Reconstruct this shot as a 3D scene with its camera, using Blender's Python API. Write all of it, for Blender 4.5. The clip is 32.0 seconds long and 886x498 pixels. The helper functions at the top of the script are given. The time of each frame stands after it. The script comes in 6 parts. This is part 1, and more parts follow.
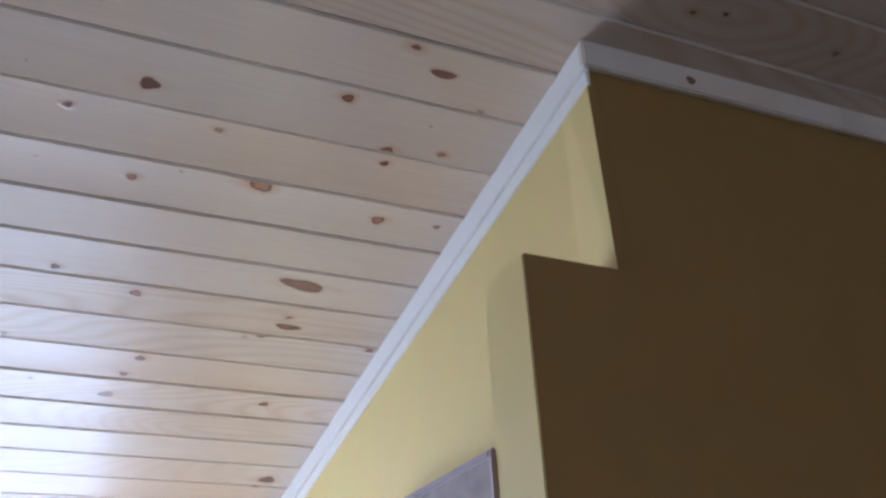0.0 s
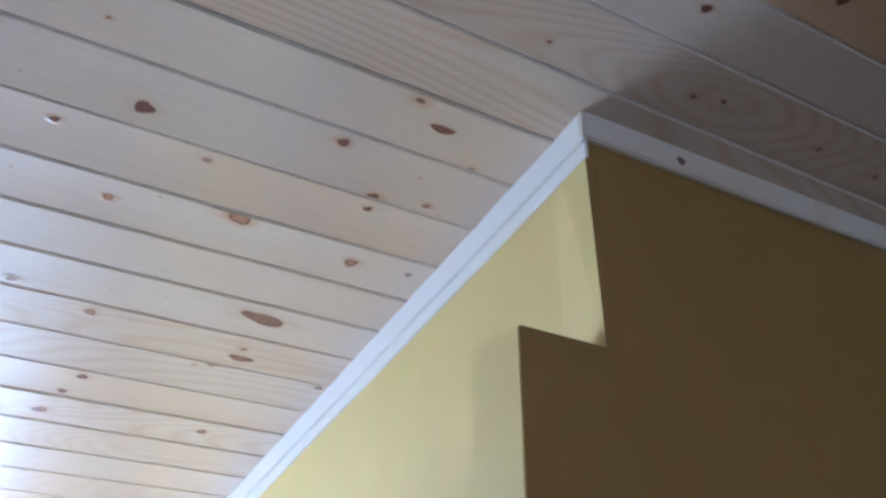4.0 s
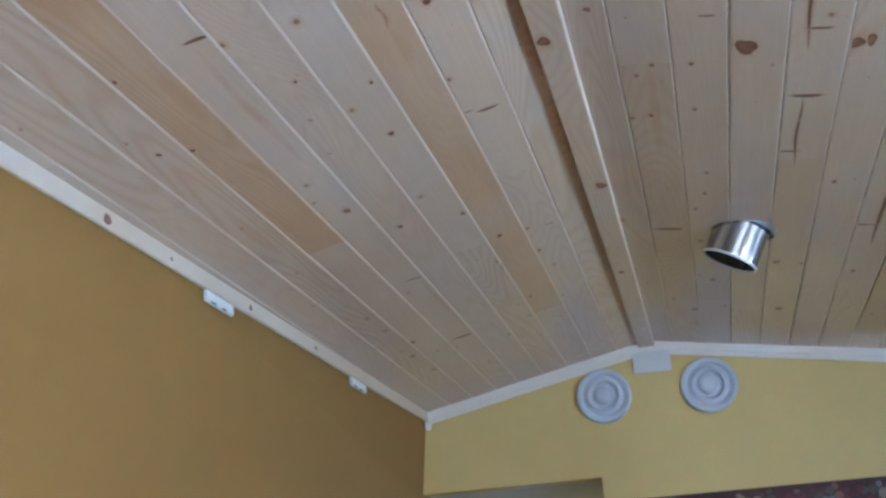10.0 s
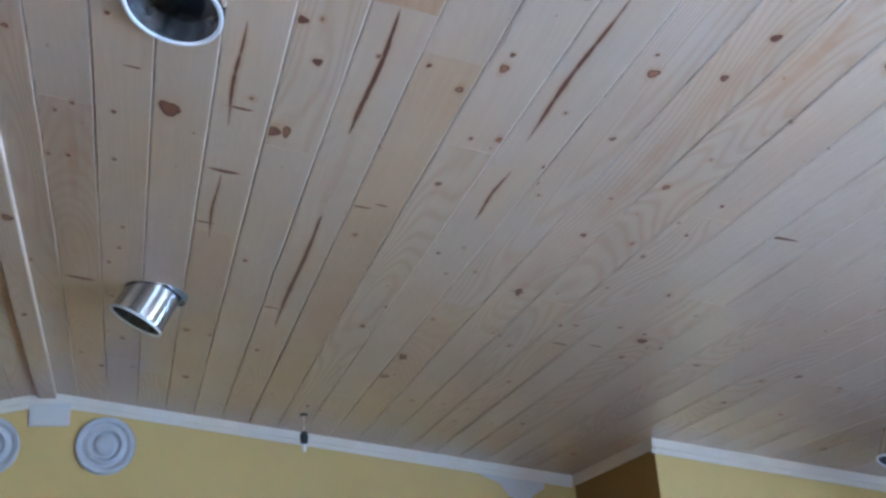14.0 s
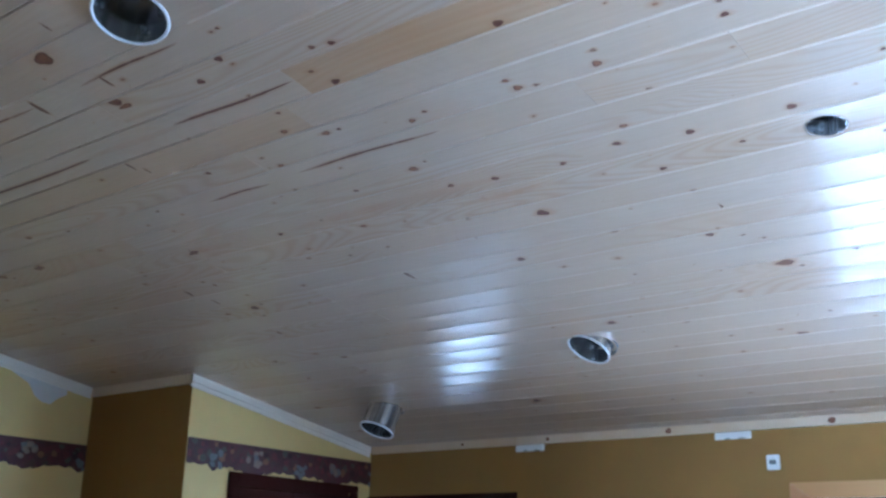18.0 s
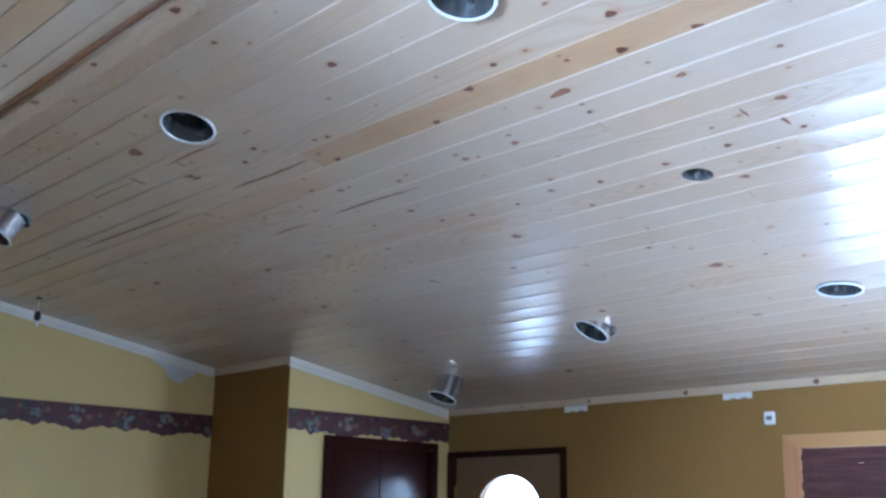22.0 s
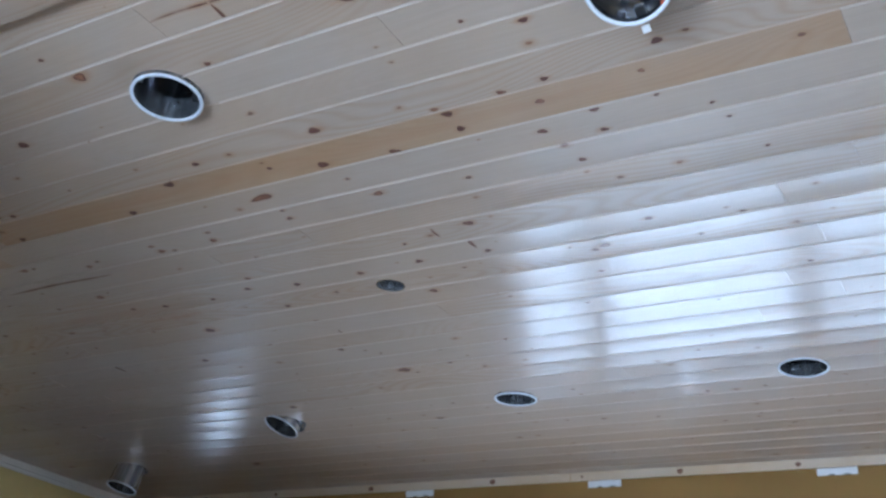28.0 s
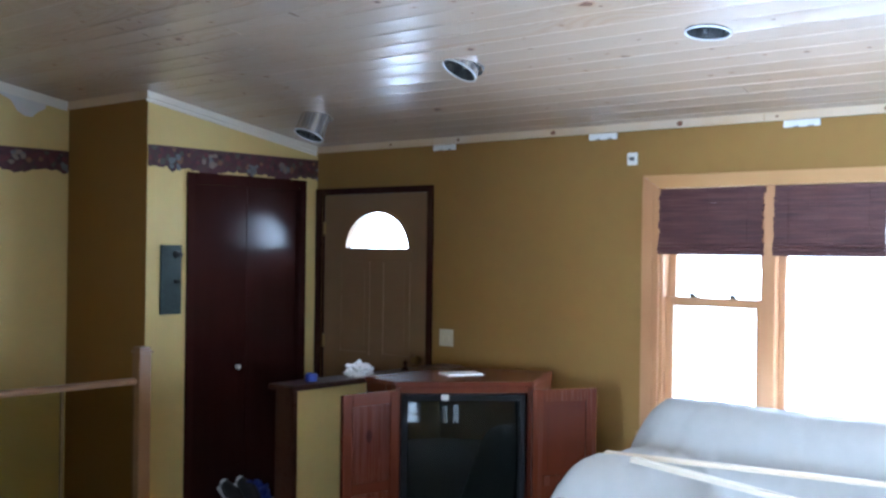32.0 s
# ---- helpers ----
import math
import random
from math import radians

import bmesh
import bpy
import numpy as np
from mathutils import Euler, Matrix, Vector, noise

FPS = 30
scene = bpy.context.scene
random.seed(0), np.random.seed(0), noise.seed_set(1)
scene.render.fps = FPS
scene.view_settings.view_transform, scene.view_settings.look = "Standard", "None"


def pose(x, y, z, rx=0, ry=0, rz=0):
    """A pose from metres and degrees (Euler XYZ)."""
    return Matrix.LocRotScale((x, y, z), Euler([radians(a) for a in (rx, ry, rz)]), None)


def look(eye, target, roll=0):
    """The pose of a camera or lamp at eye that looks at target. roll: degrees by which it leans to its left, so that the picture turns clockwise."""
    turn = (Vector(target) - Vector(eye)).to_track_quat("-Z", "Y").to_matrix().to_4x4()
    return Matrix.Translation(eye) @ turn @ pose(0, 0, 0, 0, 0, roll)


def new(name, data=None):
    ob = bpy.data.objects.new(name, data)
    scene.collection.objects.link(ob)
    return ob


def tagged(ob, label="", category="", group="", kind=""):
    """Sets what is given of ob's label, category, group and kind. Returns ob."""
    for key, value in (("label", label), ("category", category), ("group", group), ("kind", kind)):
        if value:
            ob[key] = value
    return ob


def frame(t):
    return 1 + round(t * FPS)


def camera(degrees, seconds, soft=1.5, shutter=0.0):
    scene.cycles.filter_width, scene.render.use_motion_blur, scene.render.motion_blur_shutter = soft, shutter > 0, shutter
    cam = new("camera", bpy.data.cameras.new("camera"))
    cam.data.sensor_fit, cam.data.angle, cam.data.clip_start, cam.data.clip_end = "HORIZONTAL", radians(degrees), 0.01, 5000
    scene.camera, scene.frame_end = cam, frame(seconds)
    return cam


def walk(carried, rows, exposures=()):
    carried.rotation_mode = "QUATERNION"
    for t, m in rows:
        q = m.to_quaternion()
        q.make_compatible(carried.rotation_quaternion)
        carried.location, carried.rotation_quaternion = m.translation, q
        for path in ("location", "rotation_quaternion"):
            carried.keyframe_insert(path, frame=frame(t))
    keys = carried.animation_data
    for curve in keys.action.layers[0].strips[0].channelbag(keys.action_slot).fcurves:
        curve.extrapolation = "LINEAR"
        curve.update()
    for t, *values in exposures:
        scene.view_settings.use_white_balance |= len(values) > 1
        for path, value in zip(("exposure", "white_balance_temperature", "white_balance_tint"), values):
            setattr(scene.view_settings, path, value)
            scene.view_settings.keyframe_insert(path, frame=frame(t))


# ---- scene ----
PATH = (
    (0, -0.412, -0.460, 1.731, 116.36, 3.17, 63.82),
    (0.5, -0.396, -0.452, 1.738, 118.18, 2.82, 60.54),
    (1, -0.375, -0.446, 1.749, 119.67, 3.12, 57.69),
    (1.5, -0.354, -0.442, 1.748, 120.47, 3.27, 54.84),
    (2, -0.360, -0.453, 1.752, 120.42, 3.21, 57.09),
    (2.5, -0.371, -0.470, 1.752, 121.10, 2.68, 59.01),
    (3, -0.402, -0.500, 1.750, 119.44, 2.33, 61.60),
    (3.5, -0.447, -0.570, 1.766, 118.15, 0.29, 57.44),
    (5.5, -0.473, -0.585, 1.903, 113.47, 1.71, 55.43),
    (6, -0.419, -0.510, 1.912, 114.04, 3.13, 48.11),
    (6.5, -0.385, -0.448, 1.901, 114.16, 4.48, 41.52),
    (7, -0.433, -0.372, 1.853, 113.01, 7.67, 35.86),
    (7.5, -0.398, -0.320, 1.836, 111.06, 7.59, 32.58),
    (8, -0.355, -0.256, 1.809, 110.77, 8.39, 30.37),
    (8.5, -0.311, -0.166, 1.794, 109.88, 7.29, 26.48),
    (9, -0.243, -0.117, 1.765, 109.83, 4.95, 23.05),
    (9.5, -0.214, -0.079, 1.750, 110.00, 4.47, 19.09),
    (10, -0.165, -0.053, 1.742, 110.35, 3.57, 14.52),
    (10.5, -0.113, -0.048, 1.740, 112.44, 3.71, 10.42),
    (11, -0.075, -0.029, 1.739, 114.25, 2.94, 8.94),
    (11.5, -0.046, -0.020, 1.738, 114.41, 2.74, 8.40),
    (12, -0.019, -0.005, 1.738, 113.94, 2.51, 5.96),
    (12.5, 0.000, -0.009, 1.730, 113.12, 2.94, -0.78),
    (13, 0.000, 0.000, 1.737, 113.09, 3.68, -8.28),
    (13.5, 0.013, 0.012, 1.740, 111.90, 3.58, -13.36),
    (14, 0.005, -0.003, 1.746, 111.78, 3.61, -15.71),
    (14.5, 0.002, -0.030, 1.749, 112.11, 3.41, -18.36),
    (16.5, -0.667, 0.039, 1.699, 110.80, 3.58, -38.23),
    (17, -0.968, -0.030, 1.659, 110.23, 2.01, -46.82),
    (17.5, -1.163, -0.150, 1.663, 109.50, 1.29, -50.15),
    (18, -1.261, -0.324, 1.650, 107.23, -1.56, -51.45),
    (18.5, -1.425, -0.454, 1.636, 106.32, -1.66, -51.82),
    (19, -1.558, -0.583, 1.638, 105.76, -1.03, -53.75),
    (19.5, -1.551, -0.794, 1.611, 104.64, -1.09, -50.58),
    (20, -1.552, -1.007, 1.602, 102.04, -1.19, -48.01),
    (20.5, -1.640, -1.110, 1.609, 100.85, -0.76, -48.49),
    (21, -1.608, -1.242, 1.605, 98.35, 0.34, -47.04),
    (21.5, -1.590, -1.366, 1.606, 101.42, -1.06, -44.27),
    (22, -1.659, -1.400, 1.631, 104.41, -0.97, -43.20),
    (22.5, -1.700, -1.404, 1.645, 106.25, -0.60, -41.30),
    (23, -1.735, -1.407, 1.651, 107.99, -0.96, -39.15),
    (23.5, -1.767, -1.408, 1.658, 110.98, -1.18, -37.90),
    (24, -1.797, -1.412, 1.674, 114.13, -1.13, -37.31),
    (24.5, -1.801, -1.413, 1.684, 114.83, -0.96, -38.65),
    (25, -1.786, -1.426, 1.697, 115.54, -0.75, -43.18),
    (25.5, -1.768, -1.442, 1.717, 115.65, -0.78, -47.93),
    (26, -1.759, -1.446, 1.719, 114.81, -1.07, -50.81),
    (26.5, -1.731, -1.450, 1.726, 114.24, -0.98, -54.26),
    (28.5, -1.620, -1.478, 1.693, 107.00, -0.96, -59.62),
    (29, -1.524, -1.451, 1.732, 104.73, -0.38, -57.43),
    (29.5, -1.510, -1.435, 1.727, 103.28, -0.42, -55.67),
    (30, -1.502, -1.418, 1.708, 101.45, -0.56, -53.88),
    (30.5, -1.492, -1.391, 1.701, 98.36, -1.18, -52.27),
    (31, -1.510, -1.376, 1.697, 95.17, -0.95, -51.04),
    (31.5, -1.491, -1.370, 1.687, 92.82, -1.33, -50.68),
    (32, -1.512, -1.368, 1.687, 90.02, -0.76, -49.61),
)
EXPOSE = (
    (0, -1.68, 5300, 21), (1, -1.15, 5200, 18), (2, -0.98, 5150, 17), (3, -1.3, 4950, 15), (5.5, -1.15, 5000, 17), (6, -0.88, 5080, 17), (7, 0.88, 5300, 14), (8, 1.02, 5100, 11), (9, 1.0, 5000, 8), (10, 0.95, 4950, 10), (11, 0.95, 4850, 11), (12, 0.95, 4800, 11), (14, 0.9, 4800, 11),
    (17, 0.54, 4600, 8), (19, 0.28, 4620, 7), (20, 0.45, 4800, 8), (21, 0.55, 4750, 8), (22, 0.4, 4750, 9), (23, 0.35, 4720, 10), (24, -0.03, 4720, 10), (26, -0.55, 4900, 11), (29, -0.85, 5200, 10), (30, -0.38, 5100, 10), (32, 0.55, 5100, 9),
)
cam = camera(45.508, 32.0, soft=2.7)
walk(cam, [(r[0], pose(*r[1:])) for r in PATH], EXPOSE)

# ---- world and large lights ----
world = bpy.data.worlds.new("sky")
scene.world = world
world.use_nodes = True
wn = world.node_tree.nodes
sky = wn.new("ShaderNodeTexSky")
sky.sky_type = "NISHITA"
sky.sun_disc = False
sky.sun_elevation = radians(35)
sky.sun_rotation = radians(200)
wn["Background"].inputs[1].default_value = 0.12
world.node_tree.links.new(sky.outputs[0], wn["Background"].inputs[0])

# ---- plan ----
RIDGE_X, RIDGE_Z = -0.373, 3.018
SLOPE_W, SLOPE_E = 0.204, 0.1639
XW, XP, XE = -3.900, -1.516, 3.513        # far west wall, brown partition, east wall
YS, YK, YC, YN = -4.60, 0.396, 4.060, 4.941  # south wall, kitchen wall, closet front, gable
XC = 2.138                                # closet side
HALL_Z = 2.405


def ceil_z(x):
    return RIDGE_Z + (SLOPE_W * (x - RIDGE_X) if x < RIDGE_X else -SLOPE_E * (x - RIDGE_X))


def area_lamp(name, eye, target, sx, sy, watts, colour):
    data = bpy.data.lights.new(name, "AREA")
    data.shape, data.size, data.size_y = "RECTANGLE", sx, sy
    data.energy, data.color = watts, colour
    ob = new(name, data)
    ob.matrix_world = look(eye, target)
    return ob


DAY = (0.78, 0.90, 1.0)
area_lamp("window_light_east", (XE + 0.42, 0.20, 1.12), (0, 0.20, 3.3), 2.5, 1.1, 104, DAY)
area_lamp("window_light_door", (XE + 0.30, 3.52, 1.80), (0, 3.52, 1.75), 0.7, 0.4, 9, DAY)
area_lamp("window_light_west", (XW - 0.30, -0.475, 1.5), (0, -0.475, 1.5), 1.3, 1.05, 290, DAY)
# added second west source, softens the partition's shadow on the ceiling
area_lamp("fill_light_west_south", (XW - 0.30, -2.425, 1.5), (0, -2.425, 1.5), 1.3, 1.05, 70, DAY)
area_lamp("window_light_south", (-3.1, YS - 0.30, 1.5), (-3.1, 0, 1.4), 1.2, 1.1, 20, DAY)
# added fill from an unseen opening, brightens the closet front
area_lamp("fill_light_south_east", (1.9, YS - 0.30, 1.5), (1.9, 0, 1.4), 1.6, 1.1, 28, DAY)
hall = bpy.data.lights.new("hall_light", "POINT")
hall.energy, hall.shadow_soft_size, hall.color = 0.8, 0.05, (0.85, 1.0, 0.95)
new("hall_light", hall).location = (-1.21, 6.20, HALL_Z - 0.10)

# ---- materials ----
def material(name):
    m = bpy.data.materials.new(name)
    m.use_nodes = True
    return m, m.node_tree.nodes, m.node_tree.links, m.node_tree.nodes["Principled BSDF"]


def node(nodes, kind, **values):
    n = nodes.new(kind)
    for key, value in values.items():
        n.inputs[int(key[1:]) if key[1:].isdigit() else key.replace("_", " ")].default_value = value
    return n


def ramp(nodes, stops):
    r = nodes.new("ShaderNodeValToRGB")
    while len(r.color_ramp.elements) < len(stops):
        r.color_ramp.elements.new(0.5)
    for e, (at, colour) in zip(r.color_ramp.elements, stops):
        e.position, e.color = at, (*colour, 1)
    return r


def mix(nodes, links, kind, fac, a, b):
    n = nodes.new("ShaderNodeMix")
    n.data_type, n.blend_type = "RGBA", kind
    for socket, value in ((n.inputs[0], fac), (n.inputs[6], a), (n.inputs[7], b)):
        if isinstance(value, (int, float)):
            socket.default_value = value
        elif isinstance(value, tuple):
            socket.default_value = (*value, 1)
        else:
            links.new(value, socket)
    return n.outputs[2]


def math_node(nodes, links, op, a, b=0.0, clamp=False):
    n = nodes.new("ShaderNodeMath")
    n.operation, n.use_clamp = op, clamp
    for socket, value in zip(n.inputs, (a, b)):
        if isinstance(value, (int, float)):
            socket.default_value = value
        else:
            links.new(value, socket)
    return n.outputs[0]


def paint(name, colour, rough=0.6, mottled=0.06, bump=0.25, dirt=0.12):
    """Rolled wall paint: an orange-peel relief, faint roller marks and soft stains."""
    m, n, l, p = material(name)
    at = n.new("ShaderNodeTexCoord").outputs["Object"]
    big = node(n, "ShaderNodeTexNoise", Scale=1.3, Detail=4.0)
    mid = node(n, "ShaderNodeTexNoise", Scale=14.0, Detail=3.0)
    fine = node(n, "ShaderNodeTexNoise", Scale=260.0, Detail=2.0)
    for t in (big, mid, fine):
        l.new(at, t.inputs["Vector"])
    dark = tuple(c * (1 - dirt) for c in colour)
    light = tuple(min(1, c * (1 + mottled)) for c in colour)
    c1 = mix(n, l, "MIX", big.outputs[0], dark, light)
    c2 = mix(n, l, "MULTIPLY", 0.12, c1, mid.outputs[1])
    l.new(c2, p.inputs["Base Color"])
    p.inputs["Roughness"].default_value = rough
    b = node(n, "ShaderNodeBump", Strength=bump, Distance=0.002)
    l.new(fine.outputs[0], b.inputs["Height"])
    l.new(b.outputs[0], p.inputs["Normal"])
    return m


def pine(name, pale, warm, along="Y", rough=0.3, knots=0.0, board=False, grain=1.0, coat=0.0):
    """Clear-coated pine: growth rings drawn out along the board, fine fibres, knots and a tone of its own for each board."""
    m, n, l, p = material(name)
    at = n.new("ShaderNodeTexCoord").outputs["Object"]
    if board:
        own = n.new("ShaderNodeAttribute")
        own.attribute_name = "board"
        rnd = own.outputs["Fac"]
    else:
        rnd = n.new("ShaderNodeObjectInfo").outputs["Random"]
    shift = n.new("ShaderNodeCombineXYZ")
    for i, k in enumerate((37.0, 91.0, 53.0)):
        l.new(math_node(n, l, "MULTIPLY", rnd, k), shift.inputs[i])
    add = n.new("ShaderNodeVectorMath")
    add.operation = "ADD"
    l.new(at, add.inputs[0])
    l.new(shift.outputs[0], add.inputs[1])
    squeeze = {"X": (0.10, 1.0, 1.0), "Y": (1.0, 0.10, 1.0), "Z": (1.0, 1.0, 0.10)}[along]
    if board:
        squeeze = (1.0, 0.16, 1.0)
    mapped = n.new("ShaderNodeVectorMath")
    mapped.operation = "MULTIPLY"
    mapped.inputs[1].default_value = squeeze
    l.new(add.outputs[0], mapped.inputs[0])
    warp = node(n, "ShaderNodeTexNoise", Scale=4.0 if board else 5.0, Detail=1.0 if board else 2.0, Distortion=0.35)
    l.new(mapped.outputs[0], warp.inputs["Vector"])
    phase = math_node(n, l, "MULTIPLY", warp.outputs[0], 200.0 if board else 44.0)
    if board:
        across = n.new("ShaderNodeSeparateXYZ")
        l.new(add.outputs[0], across.inputs[0])
        phase = math_node(n, l, "ADD", phase, math_node(n, l, "MULTIPLY", across.outputs["X"], 130.0))
    rings = math_node(n, l, "SINE", phase)
    ring_line = math_node(n, l, "POWER", math_node(n, l, "ADD", math_node(n, l, "MULTIPLY", rings, 0.5), 0.5), 1.8)
    fibre = node(n, "ShaderNodeTexNoise", Scale=110.0, Detail=2.0)
    thin = n.new("ShaderNodeVectorMath")
    thin.operation = "MULTIPLY"
    thin.inputs[1].default_value = tuple(0.16 if s < 1 else 1.0 for s in squeeze)
    l.new(mapped.outputs[0], thin.inputs[0])
    l.new(thin.outputs[0], fibre.inputs["Vector"])
    cloud = node(n, "ShaderNodeTexNoise", Scale=2.2, Detail=3.0)
    l.new(add.outputs[0], cloud.inputs["Vector"])
    honey = math_node(n, l, "MULTIPLY", math_node(n, l, "SUBTRACT", rnd, 0.64, True), 1.35)
    mild = math_node(n, l, "MULTIPLY", rnd, 0.22)
    blot = math_node(n, l, "SUBTRACT", math_node(n, l, "MULTIPLY", cloud.outputs[0], 0.8 if board else 2.0), 0.26 if board else 0.95)
    tone = math_node(n, l, "ADD", math_node(n, l, "ADD", honey, mild), blot, True)
    base = mix(n, l, "MIX", tone, pale, warm)
    if board:
        figure = math_node(n, l, "SINE", math_node(n, l, "MULTIPLY", rnd, 61.0))
        strength = math_node(n, l, "ADD", 0.05, math_node(n, l, "MULTIPLY", math_node(n, l, "MAXIMUM", figure, 0.0), 0.28))
    else:
        strength = 0.09 * grain
    base = mix(n, l, "MIX", math_node(n, l, "MULTIPLY", ring_line, strength), base, tuple(c * k for c, k in zip(warm, (0.84, 0.74, 0.60))))
    if not board:
        base = mix(n, l, "MULTIPLY", 0.09 * grain, base, fibre.outputs[1])
    else:
        base = mix(n, l, "MULTIPLY", 0.14, base, fibre.outputs[0])
    if knots:
        cell = n.new("ShaderNodeTexVoronoi")
        if along == "Y":
            cell.voronoi_dimensions = "2D"
        cell.inputs["Scale"].default_value = 1.0
        spread = n.new("ShaderNodeVectorMath")
        spread.operation = "MULTIPLY"
        spread.inputs[1].default_value = tuple(5.2 if s == 1.0 else 3.4 for s in squeeze)
        wob = node(n, "ShaderNodeTexNoise", Scale=38.0, Detail=2.0)
        l.new(at, wob.inputs["Vector"])
        l.new(add.outputs[0], spread.inputs[0])
        bent = n.new("ShaderNodeVectorMath")
        bent.operation = "MULTIPLY_ADD"
        bent.inputs[1].default_value = (0.05, 0.05, 0.05)
        l.new(wob.outputs[1], bent.inputs[0])
        l.new(spread.outputs[0], bent.inputs[2])
        l.new(bent.outputs[0], cell.inputs["Vector"])
        pick = n.new("ShaderNodeSeparateColor")
        l.new(cell.outputs["Color"], pick.inputs[0])
        size = math_node(n, l, "MULTIPLY", math_node(n, l, "POWER", pick.outputs[0], 2.6), 0.075 * knots)
        rel = math_node(n, l, "DIVIDE", cell.outputs["Distance"], math_node(n, l, "ADD", size, 0.004))
        core = ramp(n, ((0.0, (1, 1, 1)), (0.72, (0.8, 0.8, 0.8)), (1.0, (0.9, 0.9, 0.9))))
        l.new(rel, core.inputs[0])
        inside = math_node(n, l, "SUBTRACT", 3.4, math_node(n, l, "MULTIPLY", rel, 3.0), True)
        halo = math_node(n, l, "MULTIPLY", math_node(n, l, "SUBTRACT", 1.0, math_node(n, l, "MULTIPLY", rel, 0.30), True), 0.75)
        base = mix(n, l, "MIX", halo, base, tuple(c * k for c, k in zip(warm, (0.82, 0.72, 0.60))))
        kcol = mix(n, l, "MIX", pick.outputs[1], (0.13, 0.046, 0.024), (0.30, 0.14, 0.075))
        kcol = mix(n, l, "MULTIPLY", 0.5, kcol, core.outputs[0])
        base = mix(n, l, "MIX", math_node(n, l, "MULTIPLY", inside, 0.88), base, kcol)
    if board:
        soak = n.new("ShaderNodeAttribute")
        soak.attribute_name = "stain"
        knot = n.new("ShaderNodeAttribute")
        knot.attribute_name = "knot"
        speck = node(n, "ShaderNodeTexNoise", Scale=70.0, Detail=3.0)
        l.new(at, speck.inputs["Vector"])
        # light caught by groove and board edges, painted as a paler colour
        edge_light = n.new("ShaderNodeAttribute")
        edge_light.attribute_name = "edge_light"
        base = mix(n, l, "MIX", math_node(n, l, "MULTIPLY", edge_light.outputs["Fac"], 0.20), base, (0.84, 0.81, 0.76))
        wet = math_node(n, l, "MULTIPLY", soak.outputs["Fac"], math_node(n, l, "ADD", speck.outputs[0], 0.25), True)
        base = mix(n, l, "MIX", wet, base, (0.44, 0.245, 0.125))
        deep = math_node(n, l, "ADD", knot.outputs["Fac"], math_node(n, l, "MULTIPLY", math_node(n, l, "SUBTRACT", speck.outputs[0], 0.5), 0.6), True)
        heart = ramp(n, ((0.0, (0.085, 0.026, 0.016)), (0.40, (0.14, 0.048, 0.026)), (1.0, (0.36, 0.16, 0.075))))
        l.new(deep, heart.inputs[0])
        base = mix(n, l, "MIX", math_node(n, l, "MULTIPLY", knot.outputs["Fac"], 4.5, True), base, heart.outputs[0])
    l.new(base, p.inputs["Base Color"])
    rr = math_node(n, l, "ADD", math_node(n, l, "MULTIPLY", (cloud if board else fibre).outputs[0], 0.04), math_node(n, l, "ADD", rough - 0.04, math_node(n, l, "MULTIPLY", math_node(n, l, "SINE", math_node(n, l, "MULTIPLY", rnd, 23.0)), 0.015)))
    l.new(rr, p.inputs["Roughness"])
    b = node(n, "ShaderNodeBump", Strength=0.05, Distance=0.002)
    hgt = math_node(n, l, "ADD", math_node(n, l, "MULTIPLY", fibre.outputs[0], 0.0 if board else 0.2), math_node(n, l, "MULTIPLY", cloud.outputs[0], 3.0))
    l.new(hgt, b.inputs["Height"])
    if board:
        dimple = node(n, "ShaderNodeBump", Strength=0.5, Distance=0.0012)
        l.new(soak.outputs["Fac"], dimple.inputs["Height"])
        l.new(b.outputs[0], dimple.inputs["Normal"])
        l.new(dimple.outputs[0], p.inputs["Normal"])
    else:
        l.new(b.outputs[0], p.inputs["Normal"])
    if coat:
        bare = math_node(n, l, "SUBTRACT", 1.0, edge_light.outputs["Fac"], True)
        l.new(math_node(n, l, "MULTIPLY", bare, coat), p.inputs["Coat Weight"])
        l.new(math_node(n, l, "MULTIPLY", bare, 0.3), p.inputs["Specular IOR Level"])
        p.inputs["Coat Roughness"].default_value = 0.18
    return m


def plain(name, colour, rough=0.5, metal=0.0, spot=0.08, scale=40.0, bump=0.1):
    m, n, l, p = material(name)
    at = n.new("ShaderNodeTexCoord").outputs["Object"]
    t = node(n, "ShaderNodeTexNoise", Scale=scale, Detail=4.0)
    l.new(at, t.inputs["Vector"])
    c = mix(n, l, "MIX", t.outputs[0], tuple(x * (1 - spot) for x in colour), tuple(min(1, x * (1 + spot)) for x in colour))
    l.new(c, p.inputs["Base Color"])
    p.inputs["Roughness"].default_value, p.inputs["Metallic"].default_value = rough, metal
    b = node(n, "ShaderNodeBump", Strength=bump, Distance=0.002)
    l.new(t.outputs[0], b.inputs["Height"])
    l.new(b.outputs[0], p.inputs["Normal"])
    return m


def glass_material():
    m, n, l, p = material("window_glass")
    p.inputs["Base Color"].default_value = (1, 1, 1, 1)
    p.inputs["Roughness"].default_value = 0.0
    p.inputs["Transmission Weight"].default_value = 1.0
    p.inputs["IOR"].default_value = 1.05
    return m


def darkening_material():
    m, n, l, p = material("darkening_sheet")
    p.inputs["Base Color"].default_value = (0.62, 0.60, 0.46, 1)
    p.inputs["Roughness"].default_value = 0.05
    p.inputs["Transmission Weight"].default_value = 1.0
    p.inputs["IOR"].default_value = 1.04
    return m


